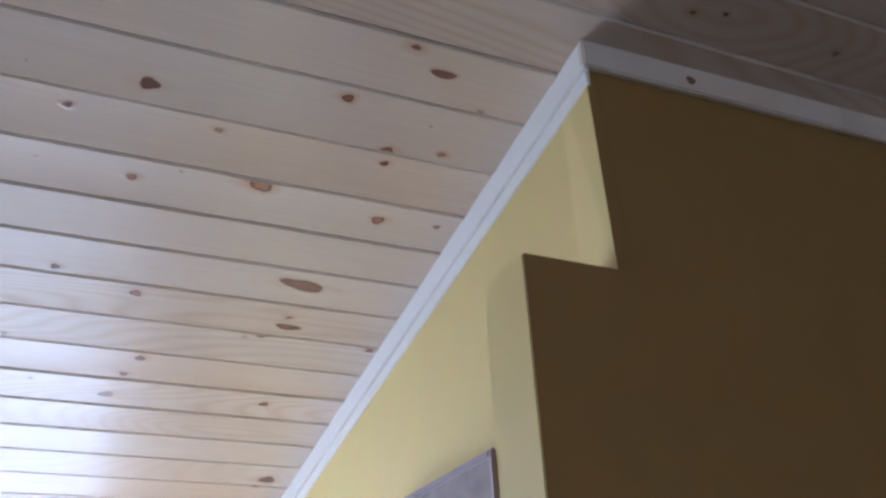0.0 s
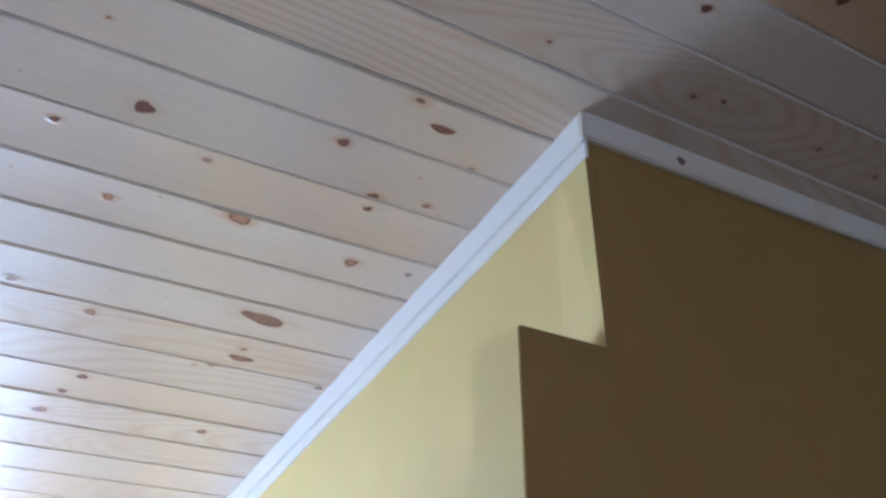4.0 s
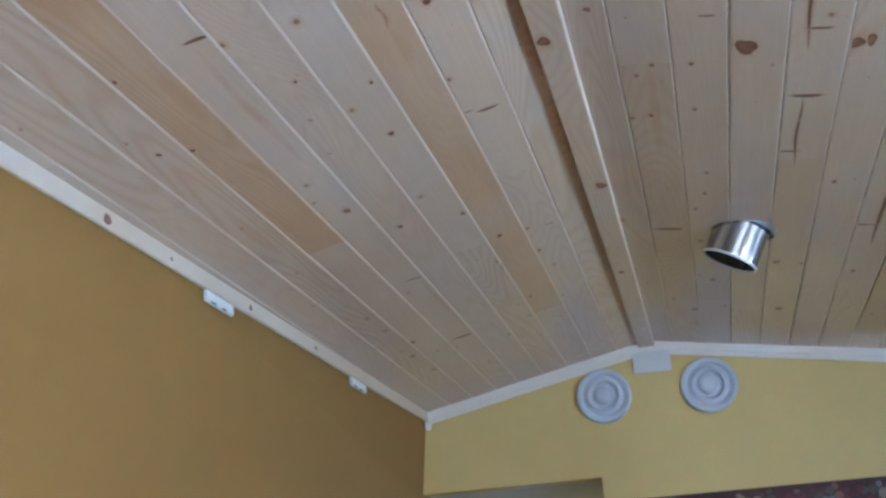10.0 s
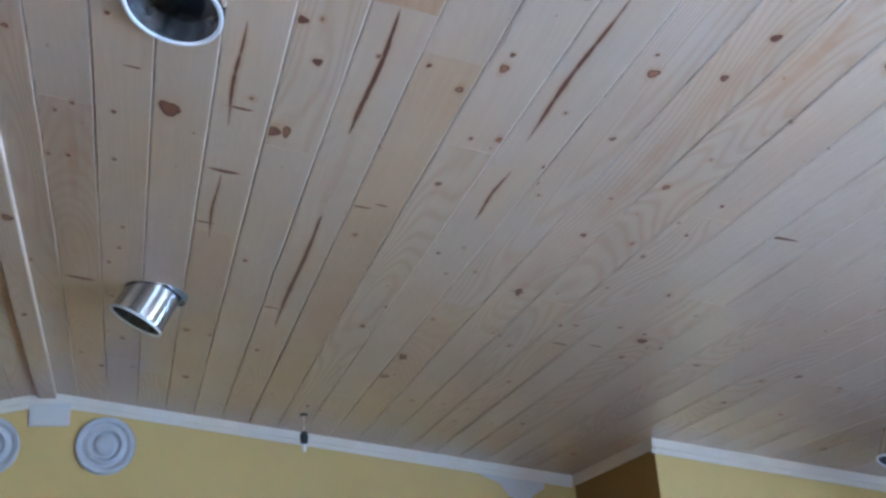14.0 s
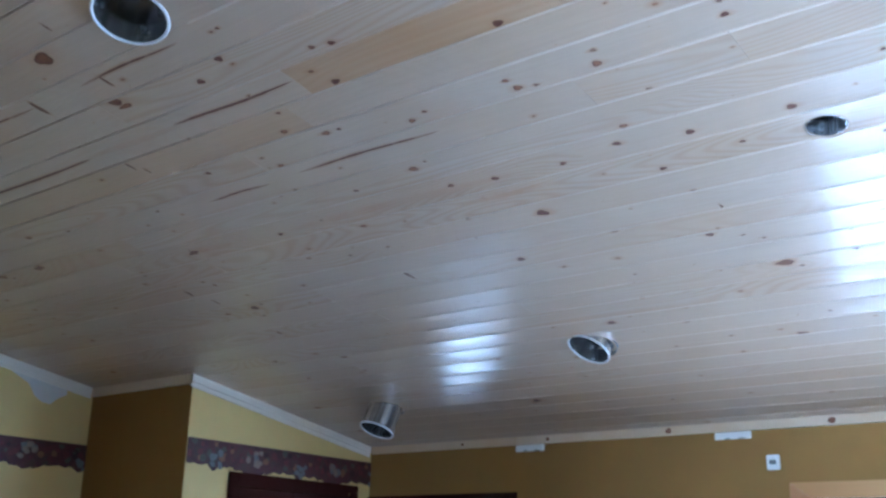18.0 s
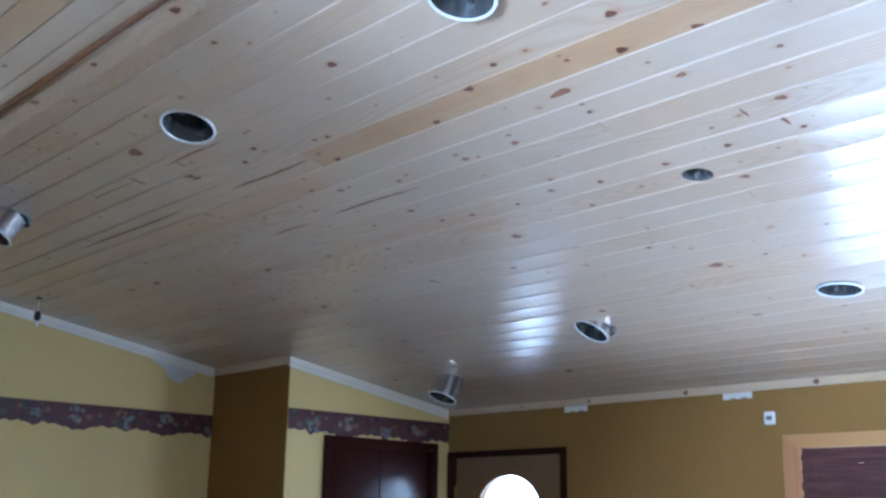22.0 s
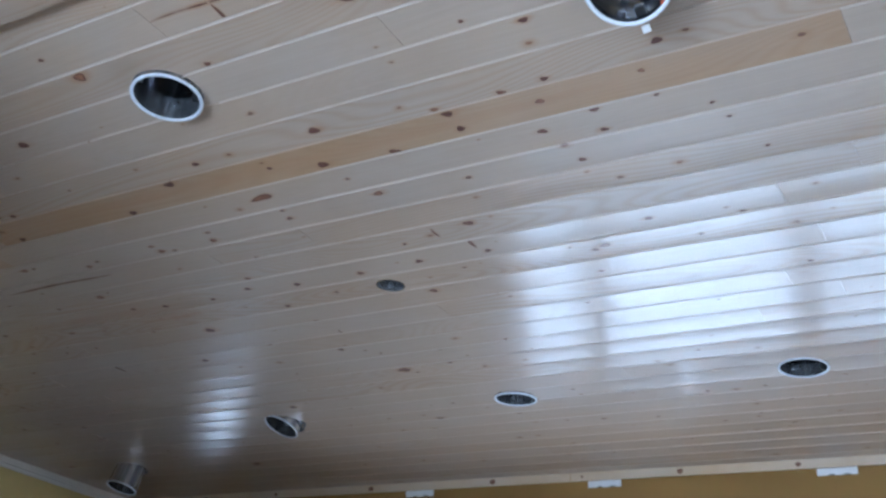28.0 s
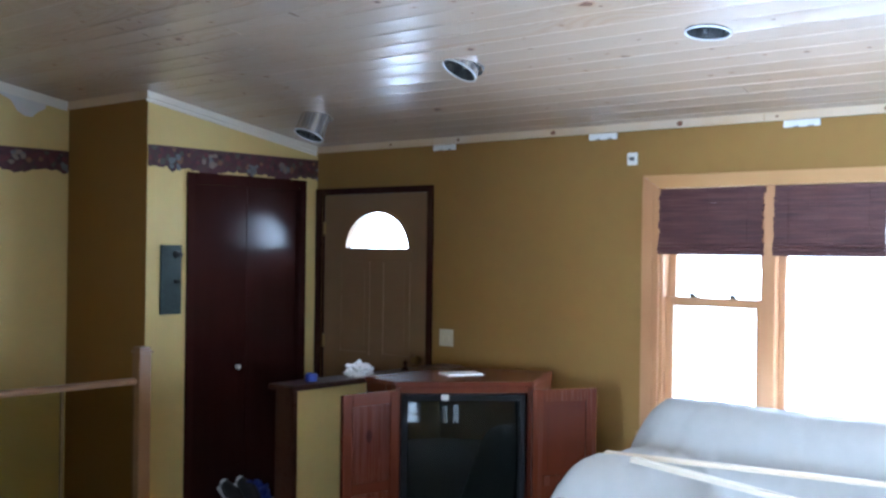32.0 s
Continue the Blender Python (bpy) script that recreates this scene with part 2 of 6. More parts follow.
def border_material():
    """Fruit and leaf wallpaper border."""
    m, n, l, p = material("wallpaper_border")
    at = n.new("ShaderNodeTexCoord").outputs["Object"]
    v = node(n, "ShaderNodeTexVoronoi", Scale=24.0)
    v2 = node(n, "ShaderNodeTexVoronoi", Scale=44.0)
    w = node(n, "ShaderNodeTexNoise", Scale=9.0, Detail=4.0, Distortion=1.4)
    l.new(at, w.inputs["Vector"])
    bend = n.new("ShaderNodeVectorMath")
    bend.operation = "MULTIPLY_ADD"
    bend.inputs[1].default_value = (0.10, 0.10, 0.10)
    l.new(w.outputs[1], bend.inputs[0])
    l.new(at, bend.inputs[2])
    for t in (v, v2):
        l.new(bend.outputs[0], t.inputs["Vector"])
    pick = n.new("ShaderNodeSeparateColor")
    l.new(v.outputs["Color"], pick.inputs[0])
    r = ramp(n, ((0.0, (0.060, 0.014, 0.018)), (0.35, (0.10, 0.026, 0.028)), (0.60, (0.055, 0.040, 0.030)), (0.80, (0.075, 0.016, 0.022))))
    l.new(pick.outputs[0], r.inputs[0])
    c = mix(n, l, "MULTIPLY", 0.40, r.outputs[0], v2.outputs["Color"])
    c = mix(n, l, "MIX", math_node(n, l, "MULTIPLY", w.outputs[0], 0.55), c, (0.085, 0.018, 0.024))
    l.new(c, p.inputs["Base Color"])
    p.inputs["Roughness"].default_value = 0.55
    return m


def blind_material():
    m, n, l, p = material("woven_blind")
    at = n.new("ShaderNodeTexCoord").outputs["Object"]
    s = n.new("ShaderNodeVectorMath")
    s.operation = "MULTIPLY"
    s.inputs[1].default_value = (1, 3.0, 90.0)
    l.new(at, s.inputs[0])
    t = node(n, "ShaderNodeTexNoise", Scale=1.6, Detail=4.0)
    l.new(s.outputs[0], t.inputs["Vector"])
    r = ramp(n, ((0.25, (0.0310, 0.0099, 0.0112)), (0.5, (0.0744, 0.0236, 0.0223)), (0.8, (0.1240, 0.0527, 0.0465))))
    l.new(t.outputs[0], r.inputs[0])
    l.new(r.outputs[0], p.inputs["Base Color"])
    p.inputs["Roughness"].default_value = 0.6
    b = node(n, "ShaderNodeBump", Strength=0.6, Distance=0.004)
    l.new(t.outputs[0], b.inputs["Height"])
    l.new(b.outputs[0], p.inputs["Normal"])
    return m


CEIL = pine("ceiling_pine", (0.585, 0.475, 0.375), (0.50, 0.315, 0.165), "Y", rough=0.34, knots=0.42, board=True, coat=0.6)

STREAK = plain("ridge_brown", (0.44, 0.255, 0.165), rough=0.3, spot=0.4, scale=30.0)
TRIM_Y = pine("trim_pine", (0.68, 0.59, 0.48), (0.62, 0.46, 0.29), "Y", rough=0.4, knots=1.5, grain=0.9)
WHITE = pine("whitewashed_trim", (0.80, 0.765, 0.70), (0.76, 0.69, 0.59), "X", rough=0.4, grain=0.4)
CASING = pine("window_pine", (0.50, 0.265, 0.125), (0.42, 0.195, 0.08), "Z", rough=0.35, grain=0.9)
OAK = pine("rail_oak", (0.27, 0.14, 0.06), (0.21, 0.10, 0.038), "X", rough=0.35)
CABINET = pine("cabinet_pine", (0.098, 0.022, 0.009), (0.062, 0.013, 0.006), "Z", rough=0.28, knots=0.9, grain=1.3)
DARK = pine("dark_wood", (0.036, 0.0095, 0.008), (0.027, 0.007, 0.006), "Z", rough=0.19, grain=1.5)
for one, level in ((CABINET, 0.28), (DARK, 0.25)):
    one.node_tree.nodes["Principled BSDF"].inputs["Specular IOR Level"].default_value = level
BROWN = paint("brown_wall_paint", (0.30, 0.170, 0.046), rough=0.7)
BROWN.node_tree.nodes["Principled BSDF"].inputs["Specular IOR Level"].default_value = 0.25
YELLOW = paint("yellow_wall_paint", (0.70, 0.53, 0.195))
DOORPAINT = paint("tan_door_paint", (0.225, 0.132, 0.064), rough=0.45, bump=0.1)
PATCH = paint("joint_compound", (0.72, 0.71, 0.69), rough=0.8, bump=0.4)
PLASTER = plain("white_plaster", (0.54, 0.57, 0.63), rough=0.55)
PLASTIC = plain("white_plastic", (0.80, 0.80, 0.80), rough=0.4)


def rolled_aluminium():
    """Spun reflector metal; bright and dark reflections are painted as streaks along its height."""
    m, n, l, p = material("polished_aluminium")
    at = n.new("ShaderNodeTexCoord").outputs["Object"]
    s = n.new("ShaderNodeVectorMath")
    s.operation = "MULTIPLY"
    s.inputs[1].default_value = (1, 1, 0.04)
    l.new(at, s.inputs[0])
    t = node(n, "ShaderNodeTexNoise", Scale=26.0, Detail=3.0)
    l.new(s.outputs[0], t.inputs["Vector"])
    r = ramp(n, ((0.36, (0.25, 0.26, 0.28)), (0.50, (0.55, 0.56, 0.58)), (0.60, (0.95, 0.96, 0.98))))
    l.new(t.outputs[0], r.inputs[0])
    l.new(r.outputs[0], p.inputs["Base Color"])
    p.inputs["Metallic"].default_value, p.inputs["Roughness"].default_value = 0.85, 0.2
    return m


CHROME = rolled_aluminium()
HOUSING = plain("galvanised_housing", (0.16, 0.165, 0.175), rough=0.35, metal=0.5, spot=0.3)
INSIDE = plain("dark_reflector", (0.36, 0.365, 0.39), rough=0.15, metal=1.0, spot=0.2)
RIMWHITE = plain("rim_enamel", (0.78, 0.81, 0.86), rough=0.35)
BLACK = plain("black_rubber", (0.015, 0.015, 0.016), rough=0.5)
SCREEN = plain("tv_glass", (0.005, 0.006, 0.0055), rough=0.03, spot=0.02, bump=0.0)
SCREEN.node_tree.nodes["Principled BSDF"].inputs["Specular IOR Level"].default_value = 0.22
TVCASE = plain("tv_case", (0.008, 0.008, 0.009), rough=0.6)
TVCASE.node_tree.nodes["Principled BSDF"].inputs["Specular IOR Level"].default_value = 0.2
CLOTH = plain("drop_cloth", (0.46, 0.455, 0.435), rough=0.9, spot=0.08, scale=14.0, bump=0.5)
CARPET = plain("beige_carpet", (0.19, 0.155, 0.115), rough=0.95, spot=0.2, scale=120.0, bump=0.8)
PLAQUE = plain("patina_metal", (0.035, 0.045, 0.040), rough=0.5, metal=0.6, spot=0.4)
BRASS = plain("brass", (0.35, 0.24, 0.10), rough=0.3, metal=1.0)
BLUE = plain("blue_plastic", (0.012, 0.03, 0.22), rough=0.4)
ROOF = plain("roof_sheathing", (0.12, 0.09, 0.06), rough=0.9)
SNOW = plain("snow_ground", (0.80, 0.82, 0.86), rough=0.9, scale=3.0)
GLASS = glass_material()
BORDER = border_material()
DARKENING = darkening_material()
BLIND = blind_material()
ORANGE = plain("orange_label", (0.75, 0.12, 0.02), rough=0.5)
PHOTO = plain("print_under_glass", (0.20, 0.16, 0.15), rough=0.25, spot=0.7, scale=18.0)


def lamp_material():
    m, n, l, p = material("lit_lamp")
    p.inputs["Emission Color"].default_value = (0.85, 1.0, 0.95, 1)
    p.inputs["Emission Strength"].default_value = 60
    return m


GLOW = lamp_material()


# ---- mesh helpers ----
def box(bm, x0, x1, y0, y1, z0, z1, m=None):
    made = bmesh.ops.create_cube(bm, size=1.0)["verts"]
    for v in made:
        v.co = Vector((x0 + (v.co.x + 0.5) * (x1 - x0), y0 + (v.co.y + 0.5) * (y1 - y0), z0 + (v.co.z + 0.5) * (z1 - z0)))
        if m is not None:
            v.co = m @ v.co
    return made


def prism(bm, outline, axis, a, b):
    """A closed outline in the two other axes, drawn out along one axis from a to b."""
    def at(u, v, w):
        return {"x": (w, u, v), "y": (u, w, v), "z": (u, v, w)}[axis]
    lo = [bm.verts.new(at(u, v, a)) for u, v in outline]
    hi = [bm.verts.new(at(u, v, b)) for u, v in outline]
    faces = [bm.faces.new(lo), bm.faces.new(hi)]
    k = len(outline)
    for i in range(k):
        faces.append(bm.faces.new((lo[i], lo[(i + 1) % k], hi[(i + 1) % k], hi[i])))
    bmesh.ops.recalc_face_normals(bm, faces=faces)
    return lo + hi


def lathe(bm, profile, steps=32, m=None, closed=False):
    """Turns (radius, height) pairs round the z axis."""
    rings = []
    for r, z in profile:
        rings.append([bm.verts.new((r * math.cos(2 * math.pi * i / steps), r * math.sin(2 * math.pi * i / steps), z)) for i in range(steps)])
    faces = []
    for lo, hi in zip(rings, rings[1:] + (rings[:1] if closed else [])):
        for i in range(steps):
            faces.append(bm.faces.new((lo[i], lo[(i + 1) % steps], hi[(i + 1) % steps], hi[i])))
    if not closed:
        for ring, r in ((rings[0], profile[0][0]), (rings[-1], profile[-1][0])):
            if r > 1e-4:
                faces.append(bm.faces.new(ring))
    bmesh.ops.recalc_face_normals(bm, faces=faces)
    if m is not None:
        for ring in rings:
            for v in ring:
                v.co = m @ v.co


def rounded(bm, width=0.004, segments=2):
    edges = [e for e in bm.edges if len(e.link_faces) == 2 and e.calc_face_angle(0) > 0.6]
    bmesh.ops.bevel(bm, geom=edges, offset=width, segments=segments, affect="EDGES", clamp_overlap=True)


def mesh_of(name, bm, mat, smooth=False):
    data = bpy.data.meshes.new(name)
    bm.to_mesh(data)
    bm.free()
    for one in (mat if isinstance(mat, (list, tuple)) else [mat]):
        data.materials.append(one)
    if smooth:
        data.polygons.foreach_set("use_smooth", [True] * len(data.polygons))
        data.set_sharp_from_angle(angle=radians(38))
    return data


def structure(name, bm, mat, label, category, smooth=False):
    return tagged(new(name, mesh_of(name, bm, mat, smooth)), label, category, kind="structure")


def thing(name, label, category, m=None, group=""):
    ob = new(name)
    ob.empty_display_size = 0.05
    if m is not None:
        ob.matrix_basis = m
    return tagged(ob, label, category, group)


def part(name, bm, mat, parent, label="", smooth=False):
    ob = new(name, mesh_of(name, bm, mat, smooth))
    ob.parent = parent
    return tagged(ob, label)


def simple(name, bm, mat, label, category, group="", smooth=False):
    return tagged(new(name, mesh_of(name, bm, mat, smooth)), label, category, group)


def wall(bm, axis, a, b, u0, u1, top, holes=(), base=0.0):
    """A wall across one axis from a to b, along the other from u0 to u1, with openings (u0, u1, z0, z1) through it."""
    cuts = sorted({u0, u1, *(v for h in holes for v in h[:2])} | ({RIDGE_X} if axis == "y" and u0 < RIDGE_X < u1 else set()))
    cuts = [c for c in cuts if u0 <= c <= u1]
    for p, q in zip(cuts, cuts[1:]):
        z = base
        for h in sorted(h for h in holes if h[0] <= p + 1e-6 and q - 1e-6 <= h[1]):
            if h[2] > z + 1e-6:
                prism(bm, ((p, z), (q, z), (q, h[2]), (p, h[2])), axis, a, b)
            z = h[3]
        prism(bm, ((p, z), (q, z), (q, top(q)), (p, top(p))), axis, a, b)


# ---- structure ----
bm = bmesh.new()
box(bm, XW - 0.15, XE + 0.15, YS - 0.15, 8.2, -0.12, 0)
structure("floor", bm, CARPET, "beige low-pile carpet over the whole living area", "floor")

bm = bmesh.new()
box(bm, -60, 60, -60, 60, -0.75, -0.70)
structure("ground", bm, SNOW, "snow-covered ground outside the house", "ground")

SLAB = 0.02
WIN_Y0, WIN_Y1, WIN_Z0, WIN_Z1 = -1.02, 1.41, 0.72, 2.045
DOOR_Y0, DOOR_Y1, DOOR_Z = 3.025, 4.005, 2.065
bm = bmesh.new()
wall(bm, "x", XE, XE + 0.15, YS, 8.2, lambda u: ceil_z(XE) + 0.03, ((WIN_Y0, WIN_Y1, WIN_Z0, WIN_Z1), (DOOR_Y0, DOOR_Y1, 0.0, DOOR_Z)))
structure("wall_east", bm, BROWN, "brown painted front wall with a wide window and the entry door", "wall")

bm = bmesh.new()
wall(bm, "x", XW - 0.15, XW, YS, YK + 0.30, lambda u: ceil_z(XW) + 0.03, ((-3.10, -1.75, 0.95, 2.05), (-1.15, 0.20, 0.95, 2.05)))
structure("wall_west", bm, YELLOW, "unseen yellow back wall with two window openings", "wall")

# unseen wall that closes the room; brown keeps bounced light low
bm = bmesh.new()
wall(bm, "y", YS - 0.15, YS, XW, XE, lambda u: ceil_z(u) + 0.02, ((-3.75, -3.25, 0.95, 2.05), (-2.95, -2.45, 0.95, 2.05), (1.10, 2.70, 0.95, 2.05)))
structure("wall_south", bm, BROWN, "unseen south gable wall with three window openings, brown to limit bounced light", "wall")

bm = bmesh.new()
WING_Y, WING_Z = 0.246, 2.363


def trim_x(y):
    """The line in which the partition's trim meets the ceiling."""
    return -1.530 + 0.0150 * (y - 0.41)


prism(bm, ((WING_Y, 0), (YK, 0), (YK, WING_Z), (WING_Y, WING_Z)), "x", XP - 0.11, XP)
cuts = (YK, 2.0, YN + 0.11)
for y0, y1 in zip(cuts, cuts[1:]):
    box(bm, XP - 0.11, XP, y0, y1, 0, WING_Z)
    for v in box(bm, XP - 0.11, XP, y0 + (0.034 if y0 == YK else 0), y1, WING_Z, 2.75):
        if v.co.z > 2.5:
            v.co.x += trim_x(v.co.y) - 0.015 - XP
            v.co.z = ceil_z(v.co.x) + 0.01
prism(bm, ((YN + 0.11, 0), (8.2, 0), (8.2, HALL_Z + 0.03), (YN + 0.11, HALL_Z + 0.03)), "x", XP - 0.11, XP)
bmesh.ops.remove_doubles(bm, verts=bm.verts[:], dist=0.0005)
structure("wall_partition", bm, BROWN, "brown painted partition wall with a lower wing at its end", "wall")

# kitchen wall: its face is yellow, its end stops behind the brown partition
KSKEW = 0.036


def kitchen_y(x):
    return YK + 0.018 + KSKEW * (XP - x)


bm = bmesh.new()
prism(bm, [(XP - 0.112, kitchen_y(XP - 0.112)), (XW - 0.1, kitchen_y(XW - 0.1)), (XW - 0.1, kitchen_y(XW) + 0.12), (XP - 0.112, kitchen_y(XP) + 0.12)], "z", 0.0, 2.80)
prism(bm, [(XP, YK + 0.006), (XP - 0.112, kitchen_y(XP - 0.112)), (XP - 0.112, YK + 0.0335), (XP, YK + 0.0335)], "z", WING_Z, 2.80)
for v in bm.verts:
    if v.co.z > 2.5:
        if v.co.x > XP - 0.05:
            v.co.x += trim_x(YK) - 0.015 - XP
            v.co.y += 0.0115 if v.co.y < YK + 0.02 else 0.0
        v.co.z = ceil_z(v.co.x) + 0.01
bm.normal_update()
for f in bm.faces:
    f.material_index = 1 if f.normal.x > 0.6 else 0
structure("wall_kitchen", bm, [YELLOW, BROWN], "yellow painted wall lit from the windows", "wall")

bm = bmesh.new()
box(bm, XP - 0.112, XP - 0.002, WING_Y - 0.003, WING_Y, 0, WING_Z - 0.002)
structure("wall_wing_end", bm, YELLOW, "yellow painted end of the low wing wall", "wall")

bm = bmesh.new()
wall(bm, "y", YN, YN + 0.11, XP, XE, lambda u: ceil_z(u) + 0.01, ((XP, -0.655, 0.0, HALL_Z),))
structure("wall_north", bm, YELLOW, "yellow painted gable wall with a low hallway opening", "wall")

bm = bmesh.new()
wall(bm, "y", YC, YC + 0.10, XC, XE, lambda u: ceil_z(u) + 0.01, ((2.455, 3.375, 0.0, 2.12),))
structure("wall_closet_front", bm, YELLOW, "yellow painted closet front", "wall")
bm = bmesh.new()
wall(bm, "x", XC - 0.002, XC + 0.09, YC + 0.003, YN, lambda u: ceil_z(XC) + 0.01)
structure("wall_closet_side", bm, BROWN, "brown painted side of the closet", "wall")

bm = bmesh.new()
wall(bm, "x", -0.655, -0.545, YN + 0.11, 8.2, lambda u: HALL_Z)
wall(bm, "y", 8.09, 8.2, XP, -0.655, lambda u: HALL_Z)
structure("wall_hall", bm, YELLOW, "yellow hallway walls", "wall")
bm = bmesh.new()
box(bm, XP, -0.545, YN + 0.11, 8.2, HALL_Z, HALL_Z + 0.05)
structure("ceiling_hall", bm, PATCH, "flat white hallway ceiling", "ceiling")

bm = bmesh.new()
for sx, xx in ((-1, XW - 0.15), (1, XE + 0.15)):
    pts = [(RIDGE_X, RIDGE_Z + 0.22), (xx, ceil_z(xx) + 0.22), (xx, ceil_z(xx) + 0.30), (RIDGE_X, RIDGE_Z + 0.30)]
    prism(bm, pts, "y", YS - 0.15, 8.2)
for xx in (XW - 0.15, XE + 0.10):
    box(bm, xx, xx + 0.05, YS - 0.15, 8.2, ceil_z(xx) + 0.03, ceil_z(xx) + 0.24)
for yy in (YS - 0.15, 8.15):
    prism(bm, [(XW - 0.1, ceil_z(XW)), (XE + 0.1, ceil_z(XE)), (XE + 0.1, ceil_z(XE) + 0.23), (RIDGE_X, RIDGE_Z + 0.23), (XW - 0.1, ceil_z(XW) + 0.23)], "y", yy, yy + 0.05)
structure("roof", bm, ROOF, "plain roof deck over the ceiling boards", "roof")


# ---- board ceilings ----
CANS = {  # x, y
    "a": (0.043, 1.740), "b": (0.050, 0.378), "c": (0.050, 3.360), "d": (1.233, 0.469),
    "e": (2.375, 0.565), "f": (2.382, 1.842), "g": (2.861, 3.374), "h": (0.060, -0.870), "i": (2.345, -0.655),
}
HOLE = {k: {"d": 0.054, "a": 0.096, "c": 0.095, "h": 0.098}.get(k, 0.0915) for k in CANS}
RIDGE_W, RIDGE_E = -0.411, -0.334         # edges of the board under the ridge

# groove lines from the ridge outwards
GROOVES_E = [-0.340] + [-0.240 + 0.1263 * i for i in range(32)]
GROOVES_W = [-0.405, -0.513, -0.632, -0.753, -0.874, -0.998, -1.111, -1.231, -1.350, -1.477, -1.608, -1.733, -1.863, -1.988]
GROOVES_W += [-1.988 - 0.1172 * i for i in range(1, 18)]

JOINTS = {  # (side, board): lengths as (end, tone)
    (-1, 2): ((0.20, 0.12), (3.97, 0.93)), (-1, 4): ((2.0, 0.52),), (-1, 6): ((-0.6, 0.3), (2.73, 0.95)), (-1, 9): ((1.6, 0.6438),), (-1, 8): ((2.2, 0.24),), (-1, 5): ((4.4, 0.08),), (-1, 3): ((3.1, 0.10),),
    (1, 0): ((0.22, 0.25), (3.6, 0.45)), (1, 1): ((0.22, 0.60), (2.20, 0.20), (4.6, 0.66)), (1, 2): ((1.2, 0.35), (4.2, 0.62)), (1, 4): ((2.78, 0.30),), (1, 5): ((2.21, 0.12), (4.5, 0.3)),
    (1, 6): ((-1.2, 0.3), (1.58, 0.97), (4.0, 0.05)), (1, 7): ((1.7, 0.30), (4.6, 0.80)), (1, 9): ((0.52, 0.45), (0.93, 0.22), (4.2, 0.10)), (1, 11): ((-0.90, 0.10), (1.1, 0.40), (3.2, 0.55)), (1, 13): ((-0.95, 0.2), (2.1, 0.5)),
}


def knot_rings(rng, x, y, r, long, reach, heart):
    """Rows of an inlaid oval knot: points as (u, v, depth, stain, darkness), then the faces between them."""
    n = 14
    dy = rng.uniform(-0.5, 0.5) * long
    soaked = rng.uniform(0.35, 0.9)
    edge = rng.uniform(0.28, 0.5)
    skew = rng.uniform(-0.35, 0.35)
    points = [(x, y, 0.0006, soaked, heart)]
    for size, level, darkness, deep in ((0.55, 1, heart, 0.0006), (0.86, 1, edge * heart ** 0.3, 0.0006), (1.06, 1, 0.0, 0.0005), (reach, 0, 0.0, 0.0003)):
        for j in range(n):
            w = 2 * math.pi * j / n
            s = size * (1 + 0.12 * math.sin(3 * w + x * 50) + 0.09 * rng.uniform(-1, 1))
            far = size > 1.5
            v = (dy if far else 0) + long * s * (1.6 if far else 1.0) * math.sin(w)
            points.append((x + r * s * math.cos(w) + skew * v * (0.0 if far else 0.5), y + v, deep, soaked * level, darkness))
    rows = []
    for j in range(n):
        q = (j + 1) % n
        rows.append((0, 1 + q, 1 + j))
        for ring in (0, n, 2 * n):
            rows.append((1 + ring + j, 1 + ring + q, 1 + ring + n + q, 1 + ring + n + j))
    return points, rows


def with_attributes(data, tone, stain, dark, edge_light, boards):
    """Gives the mesh its grain, stain and knot values; its first faces, the boards, are shaded smooth."""
    for attribute, values in (("stain", stain), ("knot", dark), ("edge_light", edge_light)):
        data.attributes.new(attribute, "FLOAT", "POINT").data.foreach_set("value", [values.get(i, 0.0) for i in range(len(tone))])
    data.attributes.new("board", "FLOAT", "POINT").data.foreach_set("value", tone)
    data.materials.append(CEIL)
    data.polygons.foreach_set("use_smooth", [i < boards for i in range(len(data.polygons))])
    data.set_sharp_from_angle(angle=radians(16))
    data.update()


